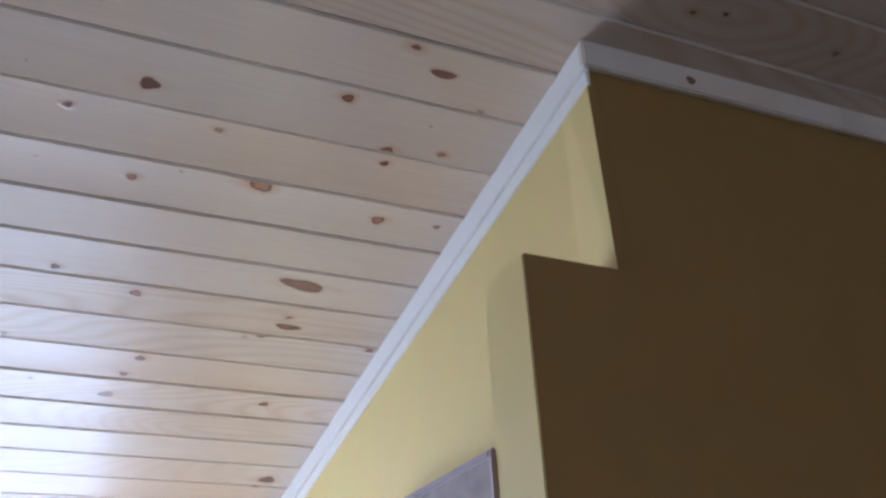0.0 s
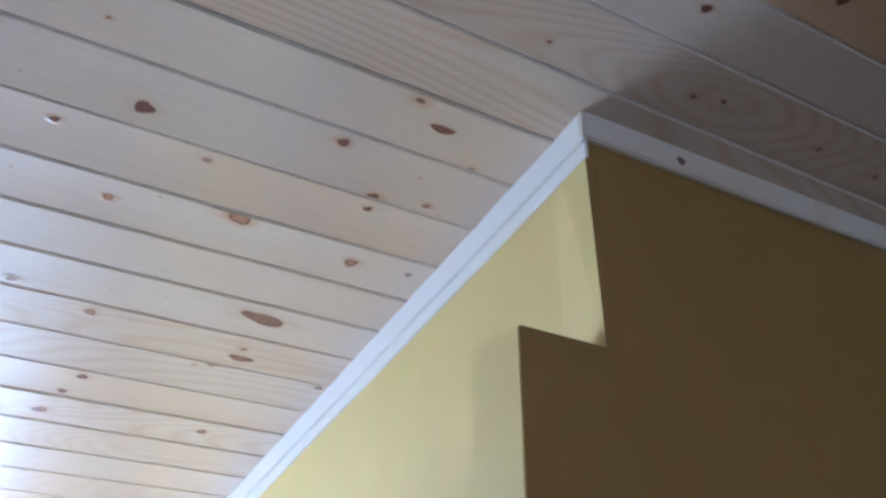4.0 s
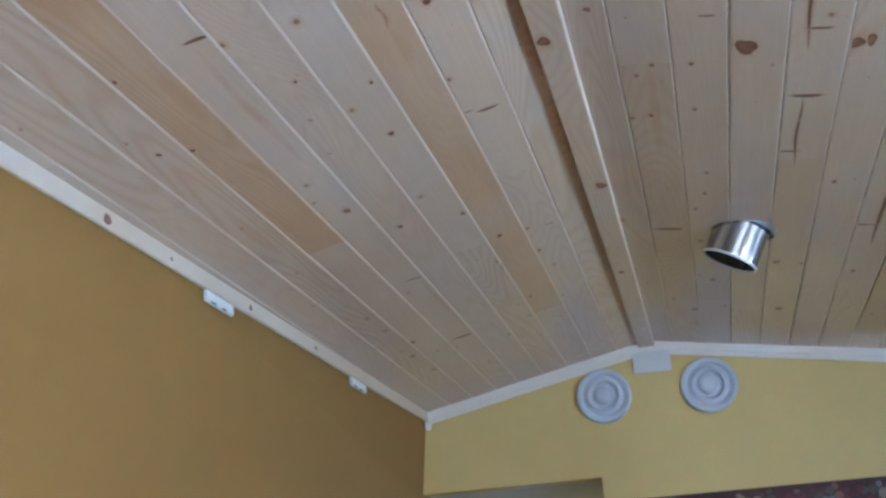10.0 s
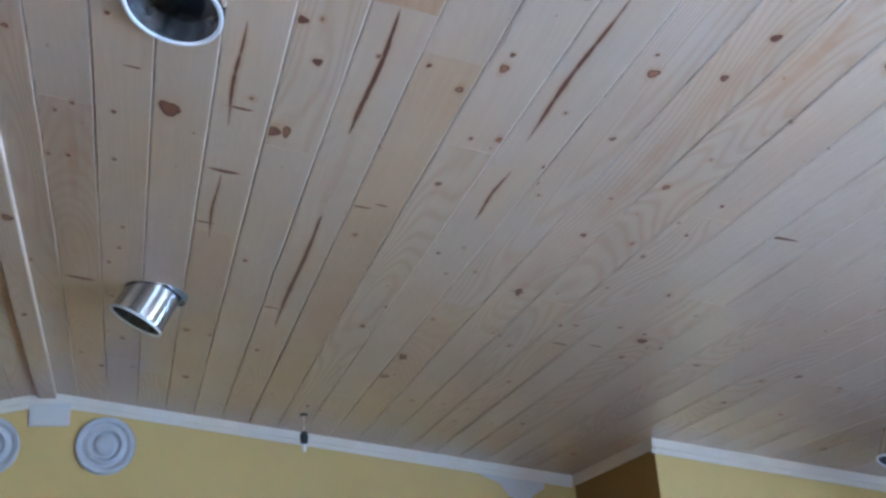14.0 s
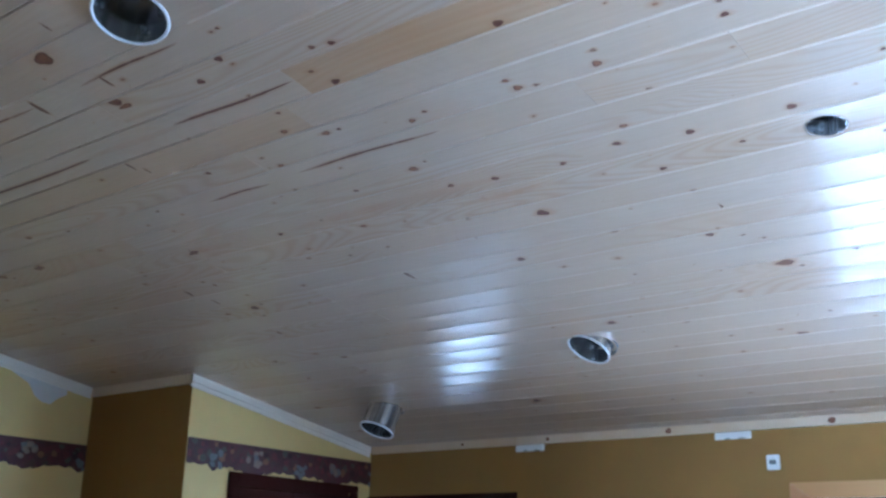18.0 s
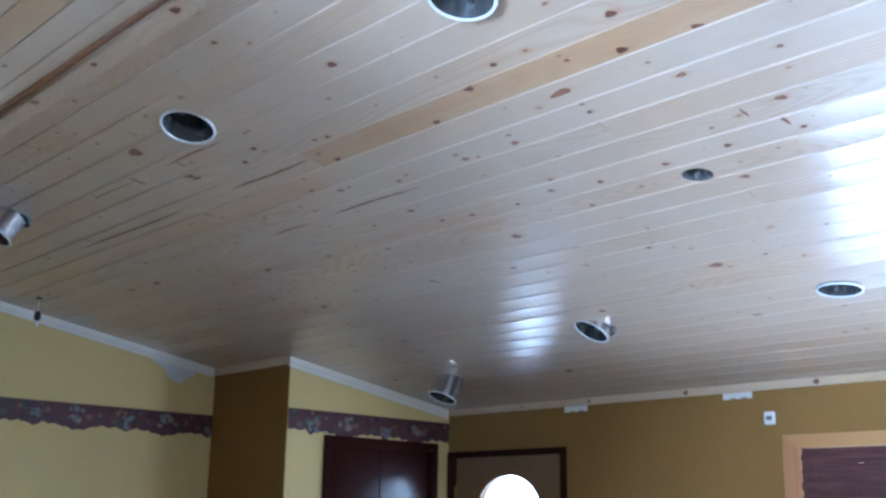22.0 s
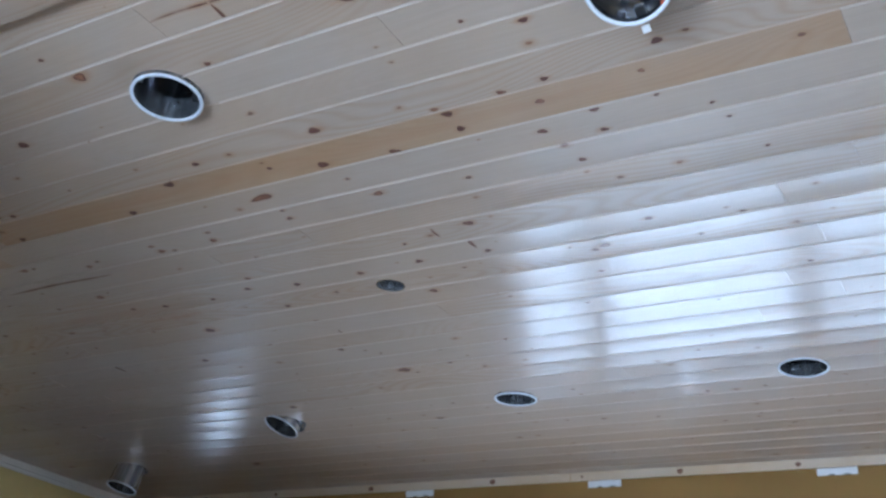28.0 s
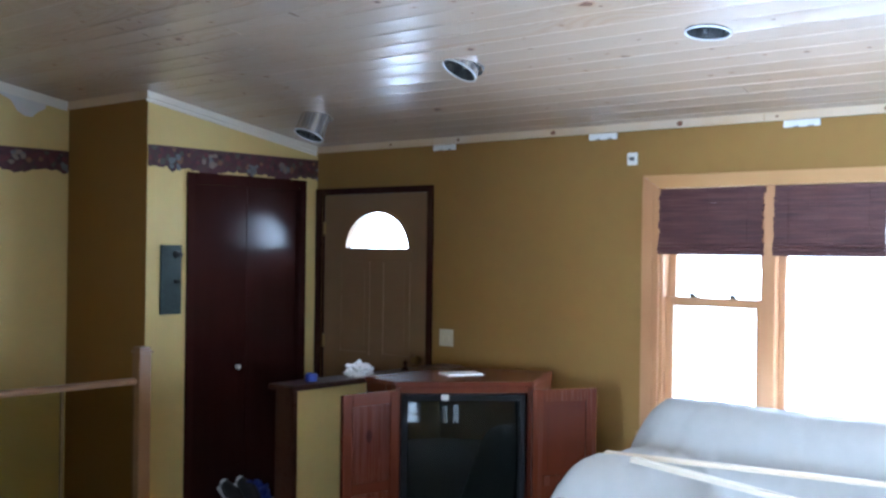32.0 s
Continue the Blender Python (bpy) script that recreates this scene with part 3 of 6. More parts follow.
def board_ceiling(name, grooves, last, sign, y0, y1, holes, knots, drawn_out, spikes, streaks, label):
    """Grooved boards along y between the groove lines as far as x = last, one mesh; sign is the way x runs from the ridge.
    Every length is a little cupped and lies at a slightly different tilt."""
    verts, faces, tone, lengths = [], [], [], []
    stain, dark, edge_light = {}, {}, {}
    rng = random.Random(11 if sign > 0 else 7)

    def surface(u, lo, hi, tilt, cup):
        mid, half = (lo + hi) / 2, (hi - lo) / 2
        f = max(-1.0, min(1.0, (u - mid) / half))
        return tilt * f * half + cup * (1 - f * f)

    def piece(ua0, ua1, ub0, ub1, ya, yb, own, left, right):
        """One length of board whose edges run from ua at ya to ub at yb; left, right: whether that edge is grooved."""
        lo, hi, value, tilt, cup = own
        k = len(verts)
        for yy, u0, u1 in ((ya, ua0, ua1), (yb, ub0, ub1)):
            e0, e1 = u0 + 0.0046 * left, u1 - 0.0046 * right
            row = [(u0 + 0.0007 * left, 0.016, 0), (u0 + 0.0007 * left, 0.0034 * left, 0.8), (u0 + 0.0034 * left, 0.0006 * left, 1.8)]
            row += [(e0 + (e1 - e0) * f, 0.0, 0) for f in (0.0, 0.17, 0.33, 0.5, 0.67, 0.83, 1.0)]
            row += [(u1 - 0.0034 * right, 0.0006 * right, 1.8), (u1 - 0.0007 * right, 0.0034 * right, 0.8), (u1 - 0.0007 * right, 0.016, 0)]
            for place, (u, hh, pale) in enumerate(row):
                if pale and ((left and place < 4) or (right and place > 8)):
                    edge_light[len(verts)] = pale
                verts.append((u, yy, ceil_z(u) + hh + surface(u, lo, hi, tilt, cup)))
                tone.append(value)
        m = (len(verts) - k) // 2
        for i in range(m - 1):
            faces.append((k + i, k + m + i, k + m + 1 + i, k + 1 + i))
        faces.append(tuple(k + i for i in range(m)))
        faces.append(tuple(k + 2 * m - 1 - i for i in range(m)))

    for i, (a, b) in enumerate(zip(grooves, grooves[1:])):
        if sign * a >= sign * last:
            break
        b = sign * min(sign * b, sign * last)
        lo, hi = min(a, b), max(a, b)
        y = y0 - rng.random() * 2.0
        given = list(JOINTS.get((sign, i), ()))
        while y < y1:
            stop = y + rng.uniform(3.0, 4.9)
            value = 0.75 * rng.random() ** 1.5
            if given:
                stop, value = given.pop(0)
            ya, yb = max(y, y0), min(stop, y1) - 0.0010
            y = stop
            own = (lo, hi, value, rng.gauss(0, 0.009), rng.uniform(0.0006, 0.0019))
            if yb - ya < 0.02:
                continue
            lengths.append((lo, hi, ya, yb, own))
            cut = [h for h in holes if h[0] - h[2] < hi and h[0] + h[2] > lo and h[1] - h[2] < yb and h[1] + h[2] > ya]
            at = ya
            for hx, hy, rad in sorted(cut, key=lambda h: h[1]):
                piece(lo, hi, lo, hi, at, hy - rad, own, 1, 1)
                n = 20
                for j in range(n):
                    p, q = hy - rad * math.cos(math.pi * j / n), hy - rad * math.cos(math.pi * (j + 1) / n)
                    wp, wq = math.sqrt(max(0, rad ** 2 - (p - hy) ** 2)), math.sqrt(max(0, rad ** 2 - (q - hy) ** 2))
                    for s in (-1, 1):
                        if s < 0:
                            e0, e1 = min(hi, hx - wp), min(hi, hx - wq)
                            if max(e0, e1) > lo + 0.008:
                                piece(lo, max(e0, lo + 0.008), lo, max(e1, lo + 0.008), p, q, own, 1, 0)
                        else:
                            e0, e1 = max(lo, hx + wp), max(lo, hx + wq)
                            if min(e0, e1) < hi - 0.008:
                                piece(min(e0, hi - 0.008), hi, min(e1, hi - 0.008), hi, p, q, own, 0, 1)
                at = hy + rad
            piece(lo, hi, lo, hi, at, yb, own, 1, 1)

    def board_at(x, y):
        return next((own for lo, hi, ya, yb, own in lengths if lo <= x <= hi and ya <= y <= yb), None)

    def dot(own, u, v, deep, soaked, darkness):
        lo, hi, value, tilt, cup = own
        u = max(lo + 0.006, min(hi - 0.006, u))
        stain[len(verts)], dark[len(verts)] = soaked, darkness
        verts.append((u, v, ceil_z(u) + surface(u, lo, hi, tilt, cup) - deep))
        tone.append(value)

    def in_hole(x, y, r):
        return any(math.hypot(x - h[0], y - h[1]) < h[2] + 1.3 * r for h in holes)

    boards = len(faces)
    # inlaid knots in stained halos: round ones, then spike knots cut lengthwise across a board
    several = [(x, y, r * 0.72, r * rng.uniform(0.8, 1.1), 1.7, rng.choice((0.22, 0.35, 0.5, 0.8)) if r > 0.009 else rng.uniform(0.10, 0.3)) for x, y, r in knots]
    several += [(x, y, r * 0.34, r, 1.4, rng.uniform(0.35, 0.8)) for x, y, r in drawn_out]
    several += [(x, y, r, r * rng.uniform(0.14, 0.24), 1.5, rng.uniform(0.2, 0.6)) for x, y, r in spikes]
    for k in range(30 if sign > 0 else 12):
        x = rng.uniform(1.2, XE - 0.1) if sign > 0 else rng.uniform(XP - 1.8, RIDGE_X - 0.1)
        y = rng.choice((rng.uniform(-4.0, -1.0), rng.uniform(2.6, 4.7))) if sign > 0 else rng.uniform(-4.0, -0.6)
        r = rng.uniform(0.005, 0.014)
        several.append((x, y, r, r * rng.uniform(0.4, 1.6), 1.9, rng.uniform(0.15, 0.9)))
    for x, y, r, long, reach, heart in several:
        own = board_at(x, y)
        if own is None or in_hole(x, y, max(r, long) * 1.8):
            continue
        points, rows = knot_rings(rng, x, y, r, long, reach, heart)
        k = len(verts)
        for u, v, deep, soaked, darkness in points:
            dot(own, u, v, deep, soaked, darkness)
        faces.extend(tuple(k + i for i in row) for row in rows)
    # streaks of pitch along the grain
    for x, ya, yb, w, deepest in streaks:
        k, n = len(verts), 25
        own = board_at(x, (ya + yb) / 2)
        for side in (-3.0, -1.1, -0.5, 0.5, 1.1, 3.0):
            for j in range(n):
                f = j / (n - 1)
                u = x + 0.003 * math.sin(7 * f + x * 40) + side * w * math.sin(math.pi * min(1, f * 0.94 + 0.03)) ** 0.6 * rng.uniform(0.75, 1.0)
                strong = min(1.0, 0.45 + 1.3 * abs(noise.noise(Vector((x * 9, f * 6, 0))))) * math.sin(math.pi * f) ** 0.4
                dot(own, u, ya + (yb - ya) * f, 0.0004, (0.0 if abs(side) > 2 else (0.95 if deepest else 0.62) * strong), deepest * strong if abs(side) < 0.6 else 0.0)
        for side in range(5):
            for j in range(n - 1):
                a = k + side * n + j
                faces.append((a, a + n, a + n + 1, a + 1))
    data = bpy.data.meshes.new(name)
    data.from_pydata(verts, [], faces)
    with_attributes(data, tone, stain, dark, edge_light, boards)
    return tagged(new(name, data), label, "ceiling", kind="structure")


# knots as (x, y, half length), board ceiling by area
KNOTS_KITCHEN = (
    (-2.56, -0.34, 0.007), (-2.32, -0.28, 0.011), (-1.82, -0.22, 0.018), (-2.37, -0.12, 0.014), (-2.76, -0.10, 0.016), (-2.67, -0.08, 0.010),
    (-2.60, -0.06, 0.015), (-2.00, 0.02, 0.025), (-1.76, 0.09, 0.013), (-2.46, 0.17, 0.013), (-1.86, 0.20, 0.017), 
    (-1.89, 0.21, 0.010), (-2.04, 0.26, 0.015), (-2.74, 0.26, 0.014), (-1.84, 0.30, 0.008), (-1.73, 0.32, 0.009), (-2.03, 0.38, 0.008),
    (-3.12, 0.39, 0.024), (-2.47, 0.42, 0.010),
)
KNOTS_WEST_NEAR = (
    (-0.59, -0.30, 0.015), (-1.48, -0.13, 0.017), (-0.94, -0.07, 0.013), (-0.59, 0.13, 0.013), (-1.20, 0.24, 0.008), (-1.32, 0.28, 0.016),
    (-1.26, 0.33, 0.014), (-1.02, 0.36, 0.011), (-0.91, 0.38, 0.007), (-1.06, 0.42, 0.012), (-1.13, 0.43, 0.020), (-1.28, 0.44, 0.011),
    (-1.22, 0.48, 0.012), (-0.46, 0.58, 0.012), (-0.60, 0.61, 0.013), (-0.56, 0.61, 0.009), (-1.41, 0.61, 0.006), (-1.17, 0.62, 0.014),
    (-1.10, 0.64, 0.020), (-0.99, 0.74, 0.013), (-0.94, 0.74, 0.011), (-1.42, 0.86, 0.007), (-1.01, 0.86, 0.008), (-1.07, 0.86, 0.009),
)
KNOTS_WEST_FAR = (
    (-1.16, 0.99, 0.009), (-0.60, 1.09, 0.011), (-1.11, 1.10, 0.008), (-0.98, 1.25, 0.006), (-0.59, 1.76, 0.012), (-0.92, 1.86, 0.006),
    (-1.29, 1.94, 0.008), (-1.22, 1.97, 0.008), (-0.81, 2.22, 0.010), (-1.04, 2.54, 0.013), (-0.95, 2.76, 0.012), (-0.77, 2.82, 0.009),
    (-0.51, 2.87, 0.007), (-0.51, 3.05, 0.007), (-0.71, 3.08, 0.011), (-0.62, 3.10, 0.009), (-0.76, 3.29, 0.008), (-0.62, 3.32, 0.010),
    (-0.73, 3.75, 0.009), (-1.22, 3.82, 0.016), (-1.27, 3.99, 0.014), (-0.89, 4.13, 0.009),
)
KNOTS_EAST_SOUTH = (
    (0.11, -0.97, 0.015), (0.34, -0.82, 0.015), (0.53, -0.75, 0.007), (0.43, -0.75, 0.010), (0.03, -0.70, 0.013), (-0.05, -0.67, 0.017),
    (0.53, -0.59, 0.012), (0.16, -0.58, 0.012), (0.85, -0.53, 0.009), (0.37, -0.53, 0.011), (1.09, -0.52, 0.012), (-0.12, -0.51, 0.017),
    (0.45, -0.48, 0.013), (0.73, -0.47, 0.012), (0.11, -0.45, 0.008), (0.57, -0.43, 0.013), (0.38, -0.41, 0.013), (1.20, -0.34, 0.016),
    (-0.06, -0.26, 0.019), (0.48, -0.24, 0.015), (0.41, -0.24, 0.018), (0.38, -0.22, 0.010), (0.70, -0.14, 0.010), (0.51, -0.02, 0.019),
    (0.93, -0.01, 0.017), (1.11, 0.02, 0.013), (0.34, 0.13, 0.018), (0.68, 0.15, 0.015), (0.58, 0.19, 0.008), (0.00, 0.20, 0.010),
    (0.49, 0.21, 0.018), (1.10, 0.27, 0.015),
)
KNOTS_EAST_MIDDLE = (
    (1.31, 0.34, 0.018), (0.45, 0.37, 0.010), (0.66, 0.49, 0.009), (0.71, 0.50, 0.011), (1.11, 0.51, 0.015), (-0.09, 0.55, 0.022),
    (0.35, 0.56, 0.013), (-0.18, 0.59, 0.009), (1.21, 0.68, 0.009), (0.41, 0.72, 0.019), (1.11, 0.78, 0.016), (0.89, 0.78, 0.009),
    (0.69, 0.82, 0.009), (0.74, 0.84, 0.015), (1.94, 0.86, 0.030), (1.40, 0.91, 0.013), (1.01, 0.92, 0.012), (1.25, 0.93, 0.011),
    (0.50, 0.96, 0.015), (0.08, 0.97, 0.018), (1.08, 0.98, 0.014), (1.67, 0.99, 0.015), (2.53, 1.03, 0.020), (0.74, 1.07, 0.014),
    (0.70, 1.08, 0.010), (1.11, 1.17, 0.011), (-0.20, 1.18, 0.011), (1.53, 1.25, 0.016),
)
KNOTS_EAST_NORTH = (
    (2.29, 1.38, 0.013), (1.34, 1.39, 0.025), (1.10, 1.40, 0.013), (0.74, 1.42, 0.012), (0.36, 1.43, 0.010), (0.50, 1.48, 0.015),
    (1.08, 1.55, 0.012), (0.19, 1.59, 0.007), (0.95, 1.59, 0.016), (2.21, 1.65, 0.020), (1.60, 1.65, 0.018), (0.68, 1.69, 0.013),
    (0.28, 1.69, 0.016), (0.44, 1.75, 0.007), (0.62, 1.80, 0.012), (-0.08, 1.82, 0.008), (0.33, 1.82, 0.015), (-0.28, 1.95, 0.010),
    (0.76, 1.96, 0.013), (0.70, 1.98, 0.007), (1.18, 2.00, 0.012), (1.34, 2.03, 0.007), (0.90, 2.11, 0.009), (1.09, 2.11, 0.007),
    (0.28, 2.14, 0.024), (0.05, 2.14, 0.032),
)
PINS_EAST = (
    (-0.32, 1.63, 0.007), (-0.18, 2.48, 0.008), (0.32, 1.05, 0.006), (0.21, 0.24, 0.009), (0.98, 1.85, 0.009), (1.71, 0.90, 0.007), (1.75, 0.85, 0.006), (1.79, 0.60, 0.006),
    (1.85, 1.35, 0.006), (2.56, 0.64, 0.009), (1.92, 0.63, 0.011), (1.77, 0.30, 0.008), (1.78, 0.21, 0.006), (0.95, 3.79, 0.007), (0.72, 4.44, 0.011), (0.37, 1.37, 0.011),
    (0.68, 1.64, 0.008), (0.72, 1.36, 0.008), (0.75, 1.02, 0.007), (0.93, 1.53, 0.006), (1.56, 2.92, 0.008), (0.89, 2.03, 0.007), (1.64, 0.95, 0.006), (1.98, 0.82, 0.008),
    (1.44, 0.11, 0.008), (1.57, -0.12, 0.007), (1.19, 0.15, 0.007), (0.98, 0.25, 0.008), (-0.16, 2.21, 0.008), (0.54, 1.74, 0.008),
)
PINS_EAVES = (
    (1.18, -0.23, 0.006), (1.22, -0.30, 0.011), (1.36, -0.26, 0.008), (1.23, -0.63, 0.009), (0.62, -0.58, 0.011), (0.61, -0.86, 0.007), (0.84, -0.93, 0.007), (0.68, -0.88, 0.007),
    (1.14, -0.78, 0.009), (1.50, -0.88, 0.008), (1.68, -0.54, 0.006), (2.16, -0.21, 0.011), (2.08, -0.34, 0.008), (2.03, 0.14, 0.006), (2.34, 0.28, 0.008), (2.50, -0.24, 0.011),
    (2.50, -0.47, 0.008), (2.67, -0.53, 0.011), (2.81, -0.37, 0.007), (2.87, -0.20, 0.009), (2.96, -0.47, 0.009), (2.72, 0.30, 0.011), (2.75, 0.06, 0.008), (2.70, 0.47, 0.009),
    (2.36, 0.87, 0.009), (2.51, 1.53, 0.007), (2.73, 2.08, 0.007), (3.12, 1.86, 0.008), (3.20, 0.45, 0.008), (3.08, 0.02, 0.006),
)
PINS_WEST = (
    (-1.22, 1.63, 0.006), (-0.78, 1.97, 0.006), (-1.90, -0.33, 0.009), (-1.89, -0.09, 0.008), (-2.04, -0.20, 0.011), (-1.93, 0.43, 0.011),
)
KNOTS_EAST_FAR = (
    (-0.07, 2.21, 0.008), (1.34, 2.21, 0.007), (0.69, 2.22, 0.011), (-0.20, 2.26, 0.007), (1.11, 2.33, 0.012), (1.30, 2.38, 0.009),
    (-0.07, 2.45, 0.009), (2.97, 2.50, 0.025), (0.80, 2.62, 0.008), (-0.05, 2.87, 0.008), (0.30, 2.94, 0.009), (1.30, 2.98, 0.009),
    (1.58, 2.98, 0.022), (-0.06, 3.03, 0.009), (2.36, 3.07, 0.011), (0.76, 3.10, 0.007), (-0.09, 3.16, 0.007), (1.59, 3.16, 0.012),
    (1.16, 3.17, 0.009), (0.73, 3.32, 0.012), (2.12, 3.43, 0.014), (0.92, 3.55, 0.015), (0.93, 3.58, 0.018), (0.17, 3.69, 0.015),
    (0.43, 3.78, 0.011), (0.92, 3.83, 0.022), (-0.05, 3.92, 0.013), (1.59, 4.16, 0.012), (0.20, 4.30, 0.019), (-0.13, 4.34, 0.015),
)
LONG_W = ((-2.27, 0.19, 0.048), (-1.665, 0.22, 0.024), (-2.42, 0.21, 0.028), (-1.49, -0.13, 0.026), (-1.10, 0.60, 0.022))
LONG_E = ((0.575, 0.50, 0.040), (1.94, 0.86, 0.034), (1.09, 2.78, 0.030), (0.93, 3.56, 0.026), (0.31, 2.13, 0.026))
SPIKES_W = ((-1.03, 3.19, 0.030), (-1.045, 3.95, 0.040), (-1.025, 1.60, 0.026), (-0.685, 0.33, 0.022), (-0.62, 2.25, 0.016), (-0.57, 2.27, 0.026), (-1.038, 0.15, 0.018), (-0.55, 3.12, 0.014))
SPIKES_E = ((0.20, 2.07, 0.028), (0.193, 2.39, 0.036), (0.167, 2.72, 0.027), (1.05, 0.045, 0.028), (1.55, 2.12, 0.042), (0.545, 2.43, 0.024), (0.590, 2.40, 0.016), (-0.135, 0.04, 0.032), (-0.03, 2.00, 0.018), (-0.18, 3.35, 0.045), (0.42, 3.30, 0.028), (1.52, 0.88, 0.022), (0.95, 0.12, 0.026), (1.09, 2.78, 0.022), (1.36, 3.14, 0.026), (1.47, 3.10, 0.024))
STREAKS_W = ((-1.042, 1.62, 2.20, 0.006, 0.0), (-1.015, 3.22, 3.96, 0.005, 0.0), (-0.682, 1.70, 1.80, 0.004, 0.12), (-0.680, 1.80, 1.98, 0.007, 0.0), (-0.655, 0.40, 0.62, 0.002, 0.3), (-0.81, 0.30, 0.60, 0.003, 0.0), (-2.27, 0.10, 0.30, 0.006, 0.0))
STREAKS_E = (
    (0.447, 1.58, 2.11, 0.007, 0.55), (0.457, 2.46, 3.50, 0.008, 0.5), (0.452, 2.05, 2.55, 0.007, 0.0), (0.812, 1.38, 1.95, 0.006, 0.4), (0.826, 2.08, 2.38, 0.005, 0.4), (0.178, 1.73, 2.17, 0.005, 0.3),
    (0.183, 2.40, 2.84, 0.004, 0.3), (-0.176, -0.10, 0.23, 0.0045, 0.22), (1.098, 1.30, 2.30, 0.013, 0.0), (1.09, 2.55, 2.86, 0.010, 0.0), (1.192, 1.22, 1.62, 0.010, 0.0), (-0.17, 2.22, 2.75, 0.007, 0.0), (0.45, -0.70, 1.40, 0.014, 0.0),
)
east = [(*CANS[k], HOLE[k]) for k in CANS]
board_ceiling("ceiling_east", GROOVES_E, XE + 0.02, 1, YS, YN + 0.02, east, KNOTS_EAST_SOUTH + KNOTS_EAST_MIDDLE + KNOTS_EAST_NORTH + KNOTS_EAST_FAR + PINS_EAST + PINS_EAVES, LONG_E, SPIKES_E, STREAKS_E, "varnished knotty pine board ceiling with grooves, east slope")
board_ceiling("ceiling_west", GROOVES_W, XW - 0.02, -1, YS, YN + 0.02, [], KNOTS_KITCHEN + KNOTS_WEST_NEAR + KNOTS_WEST_FAR + PINS_WEST, LONG_W, SPIKES_W, STREAKS_W, "varnished knotty pine board ceiling with grooves, west slope")


def ridge_board():
    """The flat board under the ridge, with its own knots."""
    rng = random.Random(23)
    low, high = RIDGE_Z - 0.030, RIDGE_Z - 0.006
    outline = ((RIDGE_W, high), (RIDGE_W, low + 0.004), (RIDGE_W + 0.004, low), (RIDGE_W + 0.03, low), (RIDGE_E - 0.03, low), (RIDGE_E - 0.004, low), (RIDGE_E, low + 0.004), (RIDGE_E, high))
    verts, faces, tone, stain, dark, edge_light = [], [], [], {}, {}, {}
    joints = (YS, -2.3, 1.36, YN)
    for ya, yb, value in zip(joints, joints[1:], (0.2, 0.45, 0.35)):
        k, m = len(verts), len(outline)
        for yy in (ya, yb - 0.001):
            for place, (u, z) in enumerate(outline):
                # the lit edges of the board are painted pale as well
                if place in (0, 1, m - 2, m - 1):
                    edge_light[len(verts)] = 1.6
                verts.append((u, yy, z))
                tone.append(value)
        faces.extend((k + i, k + m + i, k + m + (i + 1) % m, k + (i + 1) % m) for i in range(m))
        faces.append(tuple(k + i for i in range(m)))
        faces.append(tuple(k + 2 * m - 1 - i for i in range(m)))
    boards = len(faces)
    for x, y, r in ((-0.388, 2.02, 0.020), (-0.357, 2.89, 0.021), (-0.388, 1.07, 0.021), (-0.375, -0.03, 0.007), (-0.362, 0.03, 0.009), (-0.366, 0.21, 0.006), (-0.352, 0.31, 0.014), (-0.385, 1.58, 0.014), (-0.378, 3.74, 0.014), (-0.372, 0.66, 0.010), (-0.380, -0.60, 0.012)):
        points, rows = knot_rings(rng, x, y, r * 0.75, r, 1.7, rng.uniform(0.2, 0.7))
        k = len(verts)
        for u, v, deep, soaked, darkness in points:
            stain[len(verts)], dark[len(verts)] = soaked, darkness
            verts.append((max(RIDGE_W + 0.004, min(RIDGE_E - 0.004, u)), v, low - deep))
            tone.append(0.3)
        faces.extend(tuple(k + i for i in row) for row in rows)
    data = bpy.data.meshes.new("ridge_board")
    data.from_pydata(verts, [], faces)
    with_attributes(data, tone, stain, dark, edge_light, boards)
    tagged(new("ridge_board", data), "pale knotty pine board covering the ceiling ridge", "trim", kind="structure")


ridge_board()
bm = bmesh.new()
prism(bm, ((RIDGE_W - 0.027, ceil_z(RIDGE_W - 0.027) - 0.003), (RIDGE_W - 0.001, ceil_z(RIDGE_W) - 0.004), (RIDGE_W - 0.001, ceil_z(RIDGE_W) + 0.006), (RIDGE_W - 0.027, ceil_z(RIDGE_W - 0.027) + 0.006)), "y", YS, YN)
structure("ridge_strip", bm, STREAK, "red-brown strip beside the ridge board", "trim")

# trims under the eaves and along the rakes
bm = bmesh.new()
for y0, y1 in zip((YK + 0.008, *cuts[1:-1]), (*cuts[1:-1], YN)):
    for v in box(bm, -0.015, 0.0, y0, y1, -0.048, 0.004):
        v.co.x += trim_x(v.co.y)
        v.co.z += ceil_z(trim_x(v.co.y))
bmesh.ops.remove_doubles(bm, verts=bm.verts[:], dist=0.0005)
bmesh.ops.delete(bm, geom=[f for f in bm.faces if abs(f.normal.y) > 0.9 and any(abs(f.calc_center_median().y - c) < 0.01 for c in cuts[1:-1])], context="FACES")
rounded(bm, 0.003)
trim_west = structure("trim_partition", bm, TRIM_Y, "knotty pine trim strip under the ceiling", "trim")
bm = bmesh.new()
box(bm, XE - 0.019, XE, YS, YC - 0.02, ceil_z(XE) - 0.040, ceil_z(XE) + 0.006)
rounded(bm, 0.003)
trim_east = structure("trim_east", bm, TRIM_Y, "knotty pine trim strip under the ceiling", "trim")
bm = bmesh.new()
box(bm, XC - 0.019, XC - 0.002, YC - 0.019, YN - 0.02, ceil_z(XC) - 0.045, ceil_z(XC) + 0.006)
